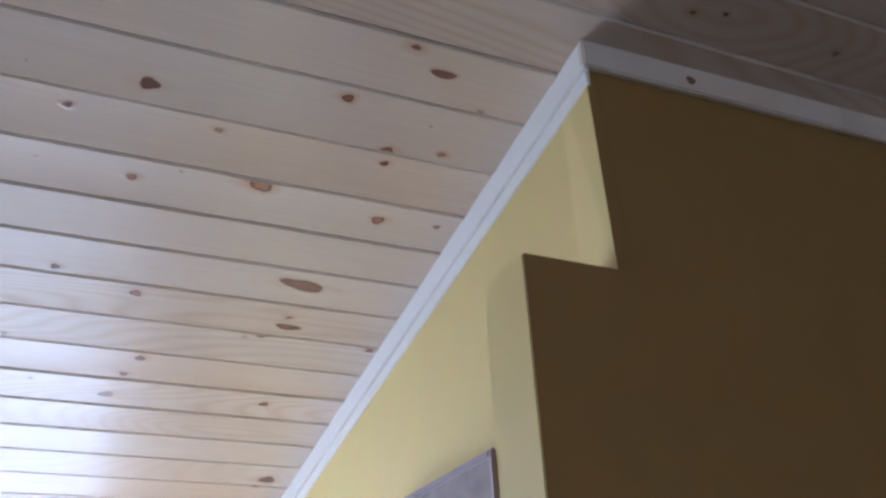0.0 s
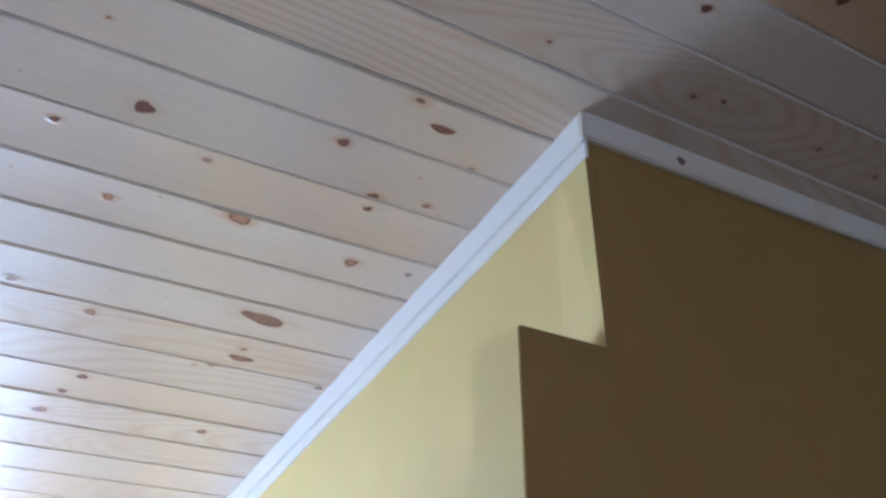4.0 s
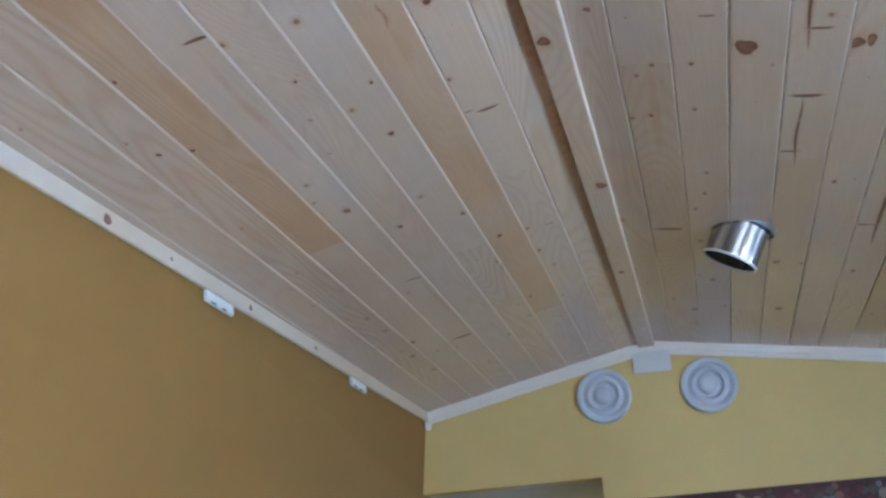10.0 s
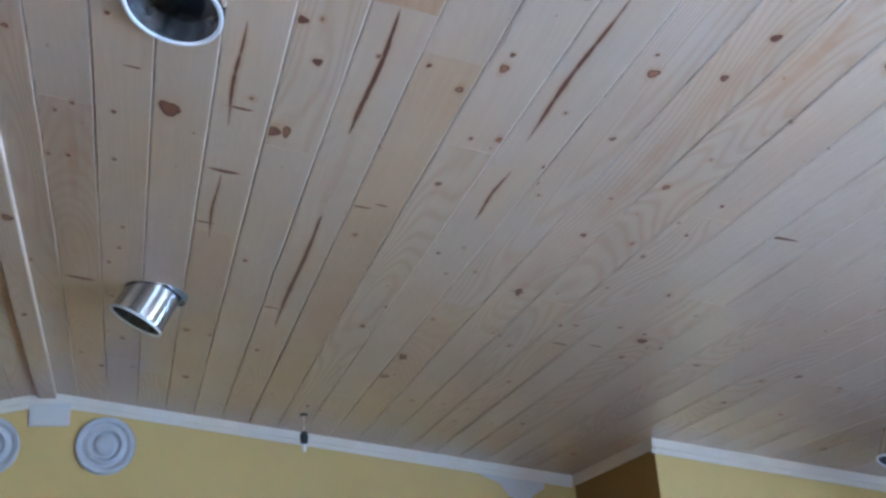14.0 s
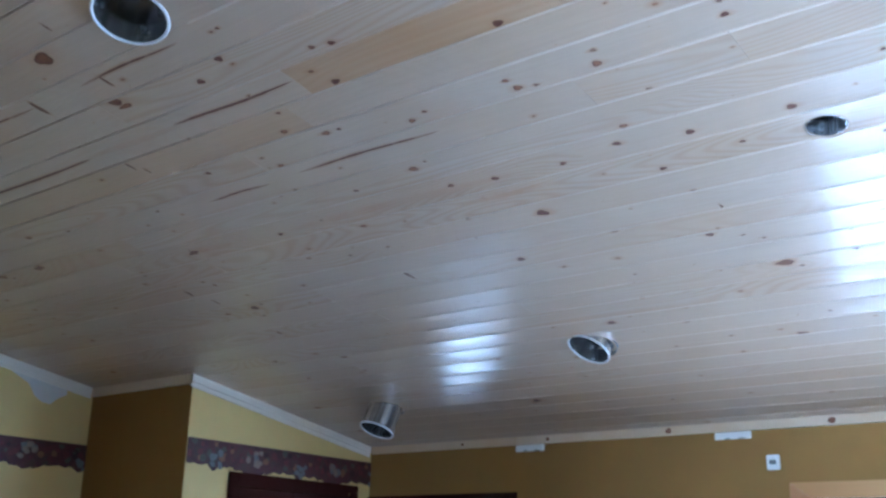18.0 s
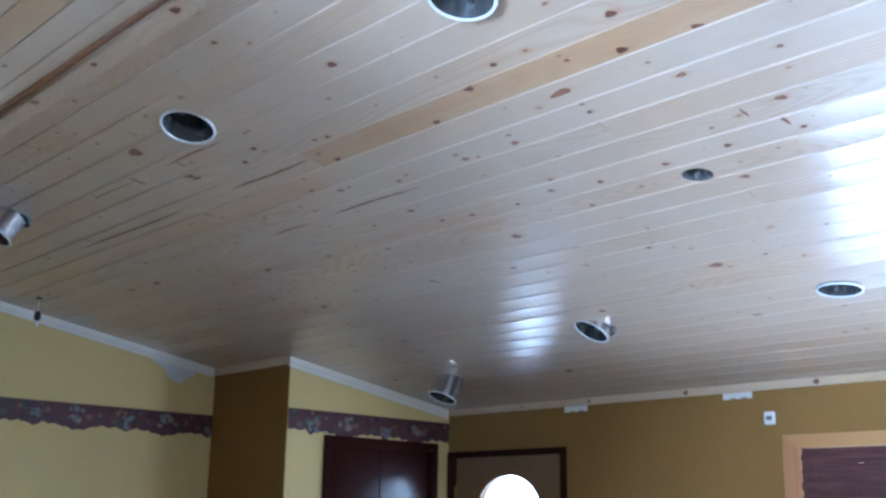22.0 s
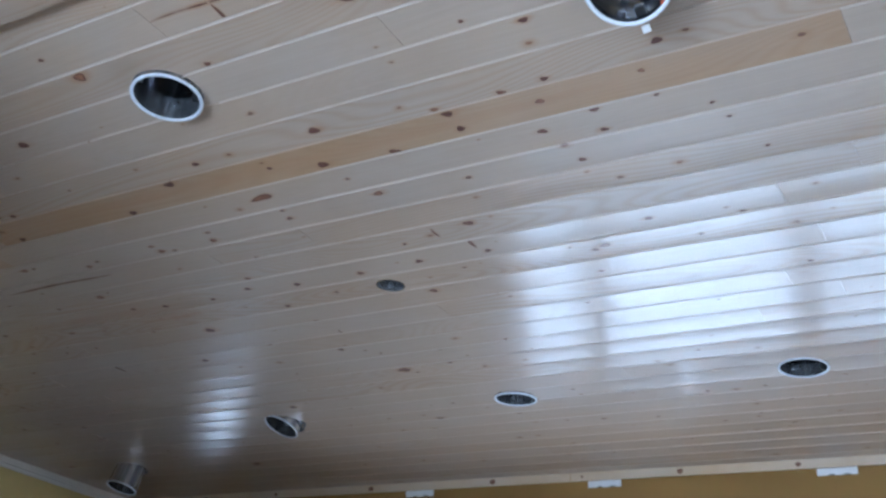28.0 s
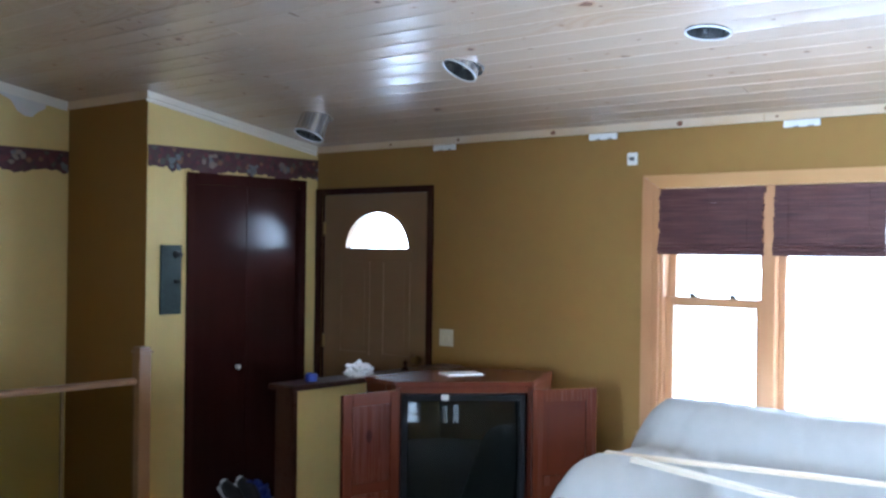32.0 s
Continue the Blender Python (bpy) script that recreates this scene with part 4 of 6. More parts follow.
structure("trim_closet_side", bm, TRIM_Y, "pine trim strip on the closet side", "trim")


def trim_knots(parent, places, at, out):
    """Flat oval knots inlaid in the face of a trim strip; at gives the face's point for a y."""
    for y, r in places:
        bm = bmesh.new()
        c = Vector(at(y))
        ring = [bm.verts.new(c + Vector((0.0006 * out, r * math.cos(w) * (1 + 0.15 * math.sin(3 * w + y)), 0.8 * r * math.sin(w)))) for w in [2 * math.pi * j / 12 for j in range(12)]]
        back = [bm.verts.new(v.co - Vector((0.0004 * out, 0, 0))) for v in ring]
        bm.faces.new(ring)
        for j in range(12):
            bm.faces.new((ring[j], ring[(j + 1) % 12], back[(j + 1) % 12], back[j]))
        bmesh.ops.recalc_face_normals(bm, faces=bm.faces[:])
        part("knot", bm, KNOT, parent, "red-brown knot")


KNOT = plain("knot_wood", (0.20, 0.085, 0.045), rough=0.35, spot=0.5, scale=90.0)
trim_knots(trim_west, ((1.476, 0.017), (2.083, 0.018), (2.90, 0.012), (0.62, 0.010), (3.45, 0.010), (2.40, 0.007)), lambda y: (trim_x(y), y, ceil_z(trim_x(y)) - 0.026), 1)
trim_knots(trim_east, ((2.075, 0.017), (1.275, 0.018), (0.223, 0.016), (2.78, 0.012), (3.35, 0.010), (-0.35, 0.014), (0.75, 0.008)), lambda y: (XE - 0.019, y, ceil_z(XE) - 0.019), -1)


def rake(name, xa, xb, y, drop, label):
    """A two-step rake moulding along a wall facing south at y."""
    bm = bmesh.new()
    for d0, d1, out in ((-0.004, drop * 0.62, 0.020), (drop * 0.62, drop, 0.012)):
        prism(bm, ((xa, ceil_z(xa) - d0), (xb, ceil_z(xb) - d0), (xb, ceil_z(xb) - d1), (xa, ceil_z(xa) - d1)), "y", y - out, y)
    rounded(bm, 0.003)
    structure(name, bm, WHITE, label, "trim")


bm = bmesh.new()
for d0, d1, out in ((-0.004, 0.050, 0.010), (0.050, 0.055, 0.002), (0.055, 0.081, 0.007)):
    made = prism(bm, ((XW, ceil_z(XW) - d0), (-1.534, ceil_z(-1.534) - d0), (-1.534, ceil_z(-1.534) - d1), (XW, ceil_z(XW) - d1)), "y", -out, 0.0)
    for v in made:
        v.co.y += kitchen_y(v.co.x)
rounded(bm, 0.002)
structure("trim_kitchen", bm, WHITE, "whitewashed two-step rake moulding on the kitchen wall", "trim")
rake("trim_gable_west", XP + 0.02, RIDGE_X, YN, 0.058, "whitewashed rake moulding on the gable")
rake("trim_gable_east", RIDGE_X, XC - 0.02, YN, 0.058, "whitewashed rake moulding on the gable")
rake("trim_closet", XC - 0.019, XE - 0.02, YC, 0.062, "whitewashed rake moulding on the closet front")

# backdrop of bright winter sky outside the front wall
bm = bmesh.new()
box(bm, XE + 6.0, XE + 6.05, -16, 14, -0.7, 7)
glow, gn, gl, gp = material("bright_overcast")
gp.inputs["Base Color"].default_value = (0.8, 0.8, 0.8, 1)
gp.inputs["Emission Color"].default_value = (0.92, 0.96, 1.0, 1)
gp.inputs["Emission Strength"].default_value = 2.6
structure("backdrop", bm, glow, "white overcast daylight outside the windows", "backdrop")


# ---- openings: window, doors ----
def sash(parent, y0, y1, z0, z1, x, wide, name="sash"):
    bm = bmesh.new()
    for a, b, c, d in ((y0, y0 + wide, z0, z1), (y1 - wide, y1, z0, z1), (y0 + wide, y1 - wide, z0, z0 + wide), (y0 + wide, y1 - wide, z1 - wide, z1)):
        box(bm, x, x + 0.035, a, b, c, d)
    rounded(bm, 0.004)
    one = part(name, bm, CASING, parent, "pine sash")
    bm = bmesh.new()
    box(bm, x + 0.014, x + 0.019, y0 + wide, y1 - wide, z0 + wide, z1 - wide)
    pane = part("pane", bm, GLASS, one, "clear glass pane")
    pane.visible_shadow = False
    return one


def front_window():
    w = thing("window_1", "wide three-part pine window in the brown front wall", "window")
    tagged(w, kind="structure")
    x = XE - 0.02
    mull = ((0.752, 0.822), (-0.422, -0.362))
    for name, y0, y1, z0, z1 in (("casing", 1.39, 1.49, 0.63, 2.025), ("casing", -1.10, -1.00, 0.63, 2.025)):
        bm = bmesh.new()
        outer, inner = (y1, y0) if y0 > 0 else (y0, y1)
        prism(bm, ((outer, z0), (inner, z0), (inner, z1), (outer, z1 + 0.070)), "x", x, XE - 0.001)
        box(bm, x - 0.006, x, y0 + 0.028 * (y0 > 0), y1 - 0.028 * (y0 < 0), z0, z1)
        rounded(bm, 0.003)
        part(name, bm, CASING, w, "mitred pine casing")
    bm = bmesh.new()
    prism(bm, ((1.49, 2.096), (-1.10, 2.096), (-1.00, 2.026), (1.39, 2.026)), "x", x, XE - 0.001)
    rounded(bm, 0.003)
    part("casing", bm, CASING_Y, w, "mitred pine head casing")
    bm = bmesh.new()
    box(bm, XE - 0.05, XE + 0.10, -1.11, 1.50, 0.70, 0.73)
    rounded(bm, 0.006)
    part("window_sill", bm, CASING_Y, w, "pine sill")
    for y0, y1 in mull:
        bm = bmesh.new()
        box(bm, XE - 0.012, XE + 0.11, y0, y1, 0.73, 2.026)
        rounded(bm, 0.004)
        part("mullion", bm, CASING, w, "pine mullion")
    for y0, y1 in ((1.372, 1.389), (-0.999, -0.982)):
        bm = bmesh.new()
        box(bm, XE - 0.001, XE + 0.13, y0, y1, 0.73, 2.044)
        part("jamb", bm, CASING, w)
    bm = bmesh.new()
    box(bm, XE - 0.001, XE + 0.13, -0.982, 1.372, 2.026, 2.044)
    part("jamb", bm, CASING_Y, w)
    for y0, y1 in ((0.822, 1.372), (-0.982, -0.422)):
        lower = sash(w, y0, y1, 0.73, 1.452, XE + 0.030, 0.046)
        sash(w, y0, y1, 1.412, 2.026, XE + 0.068, 0.040)
        for k in (0.3, 0.7):
            bm = bmesh.new()
            yy = y0 + (y1 - y0) * k
            box(bm, XE + 0.028, XE + 0.062, yy - 0.022, yy + 0.022, 1.452, 1.462)
            box(bm, XE + 0.034, XE + 0.048, yy - 0.006, yy + 0.030, 1.462, 1.474)
            rounded(bm, 0.002)
            part("sash_lock", bm, CHROME, lower, "metal sash lock")
    sash(w, -0.362, 0.752, 0.73, 2.026, XE + 0.040, 0.034)
    return w


CASING_Y = pine("window_pine_level", (0.52, 0.30, 0.125), (0.44, 0.22, 0.08), "Y", rough=0.35, grain=0.9)
front_window()


def woven_shade(y0, y1):
    t = thing("woven_shade", "dark red-brown woven wood shade gathered at the window head", "blind", group="woven shades at the window")
    z1, z0, x = 2.024, 1.675, XE - 0.004
    rng = random.Random(int(y0 * 1000))
    bm = bmesh.new()
    box(bm, x - 0.020, x + 0.020, y0 + 0.004, y1 - 0.004, z1 - 0.035, z1 - 0.002)
    rounded(bm, 0.003)
    part("head_rail", bm, BLIND, t)
    # loosely woven reeds, split and uneven, with gaps that let light through
    n = 30
    for i in range(n):
        f = (i + 0.5) / n
        z = z1 - 0.030 - (z1 - z0 - 0.034) * f
        x0 = x - 0.024 - 0.009 * abs(math.sin(f * math.pi * 4.5)) - 0.012 * f
        tall = 0.0072 if rng.random() < 0.93 else 0.0055
        bm = bmesh.new()
        steps = 12
        ends = (y0 + 0.006 + rng.uniform(-0.004, 0.006), y1 - 0.006 - rng.uniform(-0.004, 0.006))
        rows = []
        for j in range(steps + 1):
            yy = ends[0] + (ends[1] - ends[0]) * j / steps
            zz = z + rng.uniform(-0.0012, 0.0012)
            h = tall * rng.uniform(0.86, 1.05)
            dx = 0.002 * math.sin(j * 1.3 + i)
            rows.append([bm.verts.new(c) for c in ((x0 + dx - 0.002, yy, zz), (x0 + dx, yy, zz + h), (x0 + dx + 0.002, yy, zz), (x0 + dx, yy, zz - h))])
        for a, b in zip(rows, rows[1:]):
            for q in range(4):
                bm.faces.new((a[q], a[(q + 1) % 4], b[(q + 1) % 4], b[q]))
        bmesh.ops.recalc_face_normals(bm, faces=bm.faces[:])
        part("reed", bm, BLIND, t, smooth=True)
    for k in range(3):
        bm = bmesh.new()
        yy = y0 + (y1 - y0) * (0.15 + 0.35 * k)
        box(bm, x - 0.050, x - 0.048, yy - 0.0012, yy + 0.0012, z0 + 0.01, z1 - 0.03)
        part("cord", bm, BLIND, t)
    for k in range(3):
        bm = bmesh.new()
        zz = z0 + 0.012 + 0.022 * k
        m = Matrix.Translation((x - 0.036 - 0.008 * (k % 2), (y0 + y1) / 2, zz)) @ Matrix.Rotation(math.pi / 2, 4, "X")
        L = (y1 - y0) / 2 - 0.006
        lathe(bm, ((0.011, -L), (0.012, 0), (0.011, L)), 10, m)
        part("fold", bm, BLIND, t, smooth=True)
    return t


for a, b in ((0.798, 1.385), (0.206, 0.757), (-0.367, 0.198), (-0.995, -0.428)):
    woven_shade(a, b)


def other_window(name, m, w, h):
    """A plain two-sash window; m: its centre, seen from inside along +y."""
    t = tagged(thing(name, "white two-sash window out of view that lets in daylight", "window", m), kind="structure")
    bm = bmesh.new()
    for a, b, c, d in ((-w / 2, -w / 2 + 0.05, -h / 2, h / 2), (w / 2 - 0.05, w / 2, -h / 2, h / 2), (-w / 2 + 0.05, w / 2 - 0.05, -h / 2, -h / 2 + 0.05), (-w / 2 + 0.05, w / 2 - 0.05, h / 2 - 0.05, h / 2), (-w / 2 + 0.05, w / 2 - 0.05, -0.025, 0.025)):
        box(bm, a, b, 0, 0.06, c, d)
    rounded(bm, 0.004)
    part("window_frame", bm, PLASTIC, t)
    for c, d in ((-h / 2 + 0.05, -0.025), (0.025, h / 2 - 0.05)):
        bm = bmesh.new()
        box(bm, -w / 2 + 0.05, w / 2 - 0.05, 0.028, 0.033, c, d)
        part("pane", bm, GLASS, t).visible_shadow = False


other_window("window_2", pose(XW - 0.02, -0.475, 1.50, 0, 0, 90), 1.34, 1.09)
# unseen window, added as an opening for the second west source
other_window("added_window_5", pose(XW - 0.02, -2.425, 1.50, 0, 0, 90), 1.34, 1.09)
other_window("window_3", pose(-3.50, YS - 0.02, 1.50, 0, 0, 180), 0.49, 1.09)
other_window("window_6", pose(-2.70, YS - 0.02, 1.50, 0, 0, 180), 0.49, 1.09)
# unseen window, added as an opening for the south-east fill
other_window("added_window_4", pose(1.90, YS - 0.02, 1.50, 0, 0, 180), 1.59, 1.09)


def entry_door():
    d = tagged(thing("door_1", "tan panelled entry door with a half-round light, closed", "door"), kind="structure")
    x = XE - 0.012
    for y0, y1, z0, z1 in ((2.982, 3.032, 0, 2.092), (4.002, 4.060, 0, 2.092)):
        bm = bmesh.new()
        box(bm, x - 0.006, XE - 0.001, y0, y1, z0, z1)
        rounded(bm, 0.004)
        part("casing", bm, DARK, d, "dark stained casing")
    bm = bmesh.new()
    box(bm, x - 0.006, XE - 0.001, 3.032, 4.002, 2.050, 2.092)
    rounded(bm, 0.004)
    part("casing", bm, DARK, d, "dark stained casing")
    for y0, y1, z1 in ((3.028, 3.042, 2.049), (3.992, 4.006, 2.049)):
        bm = bmesh.new()
        box(bm, XE + 0.001, XE + 0.14, y0, y1, 0, z1)
        part("jamb", bm, DARK, d)
    bm = bmesh.new()
    box(bm, XE + 0.001, XE + 0.14, 3.028, 4.006, 2.050, 2.064)
    part("jamb", bm, DARK, d)
    bm = bmesh.new()
    box(bm, XE + 0.053, XE + 0.068, 3.042, 3.992, 2.028, 2.049)
    part("door_stop", bm, DARK, d)
    # slab with a half-round opening: strips around the light
    yc, zb, ry, rz = 3.492, 1.690, 0.282, 0.235
    bm = bmesh.new()
    xa, xb = XE + 0.012, XE + 0.052
    box(bm, xa, xb, 3.043, 3.991, 0.01, zb)
    box(bm, xa, xb, 3.043, yc - ry, zb, 2.048)
    box(bm, xa, xb, yc + ry, 3.991, zb, 2.048)
    n = 28
    arch = [(yc - ry * math.cos(math.pi * i / n), zb + rz * math.sin(math.pi * i / n)) for i in range(n + 1)]
    for (ya, za), (yb, zb2) in zip(arch, arch[1:]):
        prism(bm, ((ya, za), (yb, zb2), (yb, 2.048), (ya, 2.048)), "x", xa, xb)
    part("slab", bm, DOORPAINT, d)
    bm = bmesh.new()
    ring = []
    for s, o in ((1.0, 0), (1.09, 0)):
        ring.append([(yc - ry * s * math.cos(math.pi * i / n), zb - 0.022 * (s > 1) + (rz * s + 0.02 * (s > 1)) * math.sin(math.pi * i / n)) for i in range(n + 1)])
    outline = ring[0] + ring[1][::-1]
    for i in range(n):
        prism(bm, (ring[0][i], ring[0][i + 1], ring[1][i + 1], ring[1][i]), "x", xa - 0.010, xa)
    box(bm, xa - 0.010, xa, yc - ry * 1.09, yc + ry * 1.09, zb - 0.022, zb)
    frame_part = part("light_frame", bm, DOORPAINT, d, "moulded frame of the half-round light")
    bm = bmesh.new()
    prism(bm, arch, "x", xa + 0.016, xa + 0.021)
    part("pane", bm, GLASS, frame_part, "half-round glass pane").visible_shadow = False
    for y0, y1, z0, z1 in ((3.547, 3.832, 0.98, 1.60), (3.187, 3.437, 0.98, 1.60), (3.547, 3.832, 0.22, 0.84), (3.187, 3.437, 0.22, 0.84)):
        bm = bmesh.new()
        for a, b, c, e in ((y0, y0 + 0.016, z0, z1), (y1 - 0.016, y1, z0, z1), (y0 + 0.016, y1 - 0.016, z0, z0 + 0.016), (y0 + 0.016, y1 - 0.016, z1 - 0.016, z1)):
            box(bm, xa - 0.010, xa, a, b, c, e)
        box(bm, xa - 0.004, xa, y0 + 0.05, y1 - 0.05, z0 + 0.05, z1 - 0.05)
        rounded(bm, 0.003)
        part("panel", bm, DOORPAINT, d, "raised panel")
    for z in (1.82, 1.05, 0.25):
        bm = bmesh.new()
        lathe(bm, ((0.007, -0.045), (0.007, 0.045)), 10, Matrix.Translation((XE + 0.004, 3.988, z)))
        box(bm, XE + 0.002, XE + 0.008, 3.974, 3.988, z - 0.040, z + 0.040)
        part("hinge", bm, BRASS, d, "brass hinge")
    bm = bmesh.new()
    lathe(bm, ((0.0, 0.055), (0.022, 0.052), (0.028, 0.035), (0.012, 0.018), (0.012, 0.0), (0.03, 0.0)), 18, Matrix.Translation((xa, 3.107, 0.98)) @ Matrix.Rotation(-math.pi / 2, 4, "Y"))
    part("door_knob", bm, BRASS, d, "brass knob", True)


entry_door()


def closet_doors():
    d = tagged(thing("door_2", "dark brown bifold closet door, closed, glossy", "door"), kind="structure")
    y = YC
    for a, b, c, e in ((2.420, 2.480, 0, 2.145), (3.345, 3.402, 0, 2.145)):
        bm = bmesh.new()
        box(bm, a, b, y - 0.016, y - 0.001, c, e)
        box(bm, a + (0.0 if a > 3 else 0.045), b - (0.042 if a > 3 else 0.0), y - 0.001, y + 0.098, c, 2.09)
        rounded(bm, 0.004)
        part("casing", bm, DARK, d, "dark stained casing")
    bm = bmesh.new()
    box(bm, 2.480, 3.345, y - 0.016, y - 0.001, 2.095, 2.145)
    rounded(bm, 0.004)
    part("casing", bm, DARK, d, "dark stained casing")
    bm = bmesh.new()
    box(bm, 2.482, 3.343, y - 0.001, y + 0.06, 2.075, 2.10)
    part("track", bm, DARK, d)
    edges = (2.484, 2.912, 3.341)
    for i, (a, b) in enumerate(zip(edges, edges[1:])):
        bm = bmesh.new()
        box(bm, a + 0.0012, b - 0.0012, y + 0.022, y + 0.054, 0.012, 2.074)
        rounded(bm, 0.002)
        leaf = part("leaf", bm, DARK, d)
        if i == 0:
            bm = bmesh.new()
            lathe(bm, ((0.0, 0.030), (0.013, 0.028), (0.016, 0.020), (0.008, 0.010), (0.008, 0.0), (0.014, 0.0)), 16, Matrix.Translation((2.845, y + 0.021, 0.91)) @ Matrix.Rotation(math.pi / 2, 4, "X"))
            part("knob", bm, PLASTIC, leaf, "small pale knob", True)


closet_doors()


# ---- ceiling cans ----
def can(key, drop, lean=(0.0, 0.0), rim=True, radius=0.088, extra=False, hang=0.0, top=0.115, at=None):
    x, y = CANS[key]
    place = Vector(at) if at else Vector((x, y, ceil_z(x) - hang))
    t = thing("recessed_light", "bare aluminium recessed light can hanging out of its hole" if drop > 0.02 else "bare aluminium recessed light can set in the boards", "ceiling light",
              Matrix.Translation(place) @ Matrix.Rotation(math.atan(SLOPE_E), 4, "Y") @ Matrix.Rotation(radians(lean[0]), 4, "X") @ Matrix.Rotation(radians(lean[1]), 4, "Y"), "recessed ceiling lights")
    bm = bmesh.new()
    lathe(bm, ((radius, -drop), (radius - 0.004, top), (radius - 0.007, top), (radius - 0.003, -drop)), 40, closed=True)
    part("collar", bm, CHROME, t, "polished aluminium collar", True)
    if rim:
        bm = bmesh.new()
        prof = [(radius + 0.001 + 0.0046 * math.cos(a), -drop + 0.0042 * math.sin(a)) for a in [2 * math.pi * i / 10 for i in range(10)]]
        lathe(bm, prof, 40, closed=True)
        part("rim", bm, RIMWHITE, t, "white enamelled rim", True)
    bm = bmesh.new()
    lathe(bm, ((radius - 0.0075, top - 0.07), (radius - 0.008, top - 0.004), (0.0, top - 0.002)), 32)
    bmesh.ops.delete(bm, geom=[f for f in bm.faces if len(f.verts) > 4 and f.calc_center_median().z < top - 0.05], context="FACES")
    part("inner_cap", bm, INSIDE, t, "dark galvanised inside", True)
    # lamp socket with its bracket, off the axis
    bm = bmesh.new()
    lathe(bm, ((0.0, 0.045), (0.014, 0.046), (0.019, 0.062), (0.019, top - 0.004)), 18, Matrix.Translation((-0.030, 0.022, 0)))
    part("lamp_socket", bm, BLACK, t, "black lamp socket", True)
    bm = bmesh.new()
    box(bm, -0.052, -0.046, 0.006, 0.038, 0.040, top - 0.006)
    box(bm, -0.052, -0.018, 0.006, 0.038, top - 0.012, top - 0.006)
    rounded(bm, 0.001)
    part("bracket", bm, HOUSING, t, "grey bent bracket")
    for k in range(4):
        w = 2 * math.pi * k / 4 + 0.6
        bm = bmesh.new()
        lathe(bm, ((0.0, -0.007), (0.0075, -0.006), (0.0075, 0.0)), 10, Matrix.Translation(((radius - 0.009) * math.cos(w), (radius - 0.009) * math.sin(w), 0.030)) @ Matrix.Rotation(w, 4, "Z") @ Matrix.Rotation(math.pi / 2, 4, "Y"))
        part("screw", bm, HOUSING, t, "small screw head", smooth=True)
    if not extra:
        bm = bmesh.new()
        w = -1.05
        m = Matrix.Rotation(w, 4, "Z")
        box(bm, radius - 0.022, radius - 0.004, -0.009, 0.009, -drop - 0.002, -drop + 0.034, m)
        bmesh.ops.recalc_face_normals(bm, faces=bm.faces[:])
        rounded(bm, 0.002)
        part("spring_clip", bm, BLACK, t, "dark spring clip")
    if extra:
        bm = bmesh.new()
        m = Matrix.Rotation(-2.65, 4, "Z")
        box(bm, 0.030, 0.078, -0.010, 0.014, 0.020, 0.024, m)
        box(bm, 0.006, 0.030, -0.014, -0.006, 0.018, 0.024, m)
        box(bm, 0.006, 0.030, 0.008, 0.018, 0.018, 0.024, m)
        bmesh.ops.recalc_face_normals(bm, faces=bm.faces[:])
        part("bracket", bm, PLASTIC, t, "bright forked bracket")
        bm = bmesh.new()
        m = Matrix.Rotation(-0.70, 4, "Z")
        box(bm, radius - 0.0085, radius - 0.0062, -0.016, 0.016, -drop + 0.006, -drop + 0.042, m)
        bmesh.ops.recalc_face_normals(bm, faces=bm.faces[:])
        part("warning_label", bm, ORANGE, t, "orange warning label")
        bm = bmesh.new()
        m = Matrix.Rotation(0.05, 4, "Z")
        box(bm, radius - 0.030, radius - 0.009, -0.010, 0.010, -drop + 0.004, -drop + 0.028, m)
        bmesh.ops.recalc_face_normals(bm, faces=bm.faces[:])
        rounded(bm, 0.002)
        part("junction_block", bm, BLACK, t, "black connector block")
        bm = bmesh.new()
        box(bm, radius + 0.010, radius + 0.024, -0.008, 0.008, -drop - 0.006, -drop + 0.004, m)
        bmesh.ops.recalc_face_normals(bm, faces=bm.faces[:])
        part("wire_nut", bm, PLASTIC, t, "small white wire end")
    # housing in the roof space, dark
    bm = bmesh.new()
    housing = Matrix.Identity(4)
    if at:
        housing = t.matrix_basis.inverted() @ Matrix.Translation((x, y, ceil_z(x))) @ Matrix.Rotation(math.atan(SLOPE_E), 4, "Y")
    lathe(bm, ((radius + 0.016, 0.016 + hang), (radius + 0.016, 0.150 + hang), (0.0, 0.152 + hang)), 28)
    bmesh.ops.delete(bm, geom=[f for f in bm.faces if len(f.verts) > 4 and f.calc_center_median().z < 0.05 + hang], context="FACES")
    bm.transform(housing)
    part("housing", bm, HOUSING, t, "dark housing above the boards", True)
    return t


can("a", 0.011, (-8, 5), radius=0.093)
can("b", 0.020, (-3, 4))
can("c", 0.110, (4, 20))
can("d", -0.004, rim=False, radius=0.050)
can("e", 0.004, (0, -2))
can("f", 0.029, (11.8, 18.6))
can("g", 0.135, (4.3, 12.9))
can("h", 0.0, (-11, 33), extra=True, top=0.082, at=(0.0564, -0.8619, 2.8816))
can("i", 0.004, (0, 2))


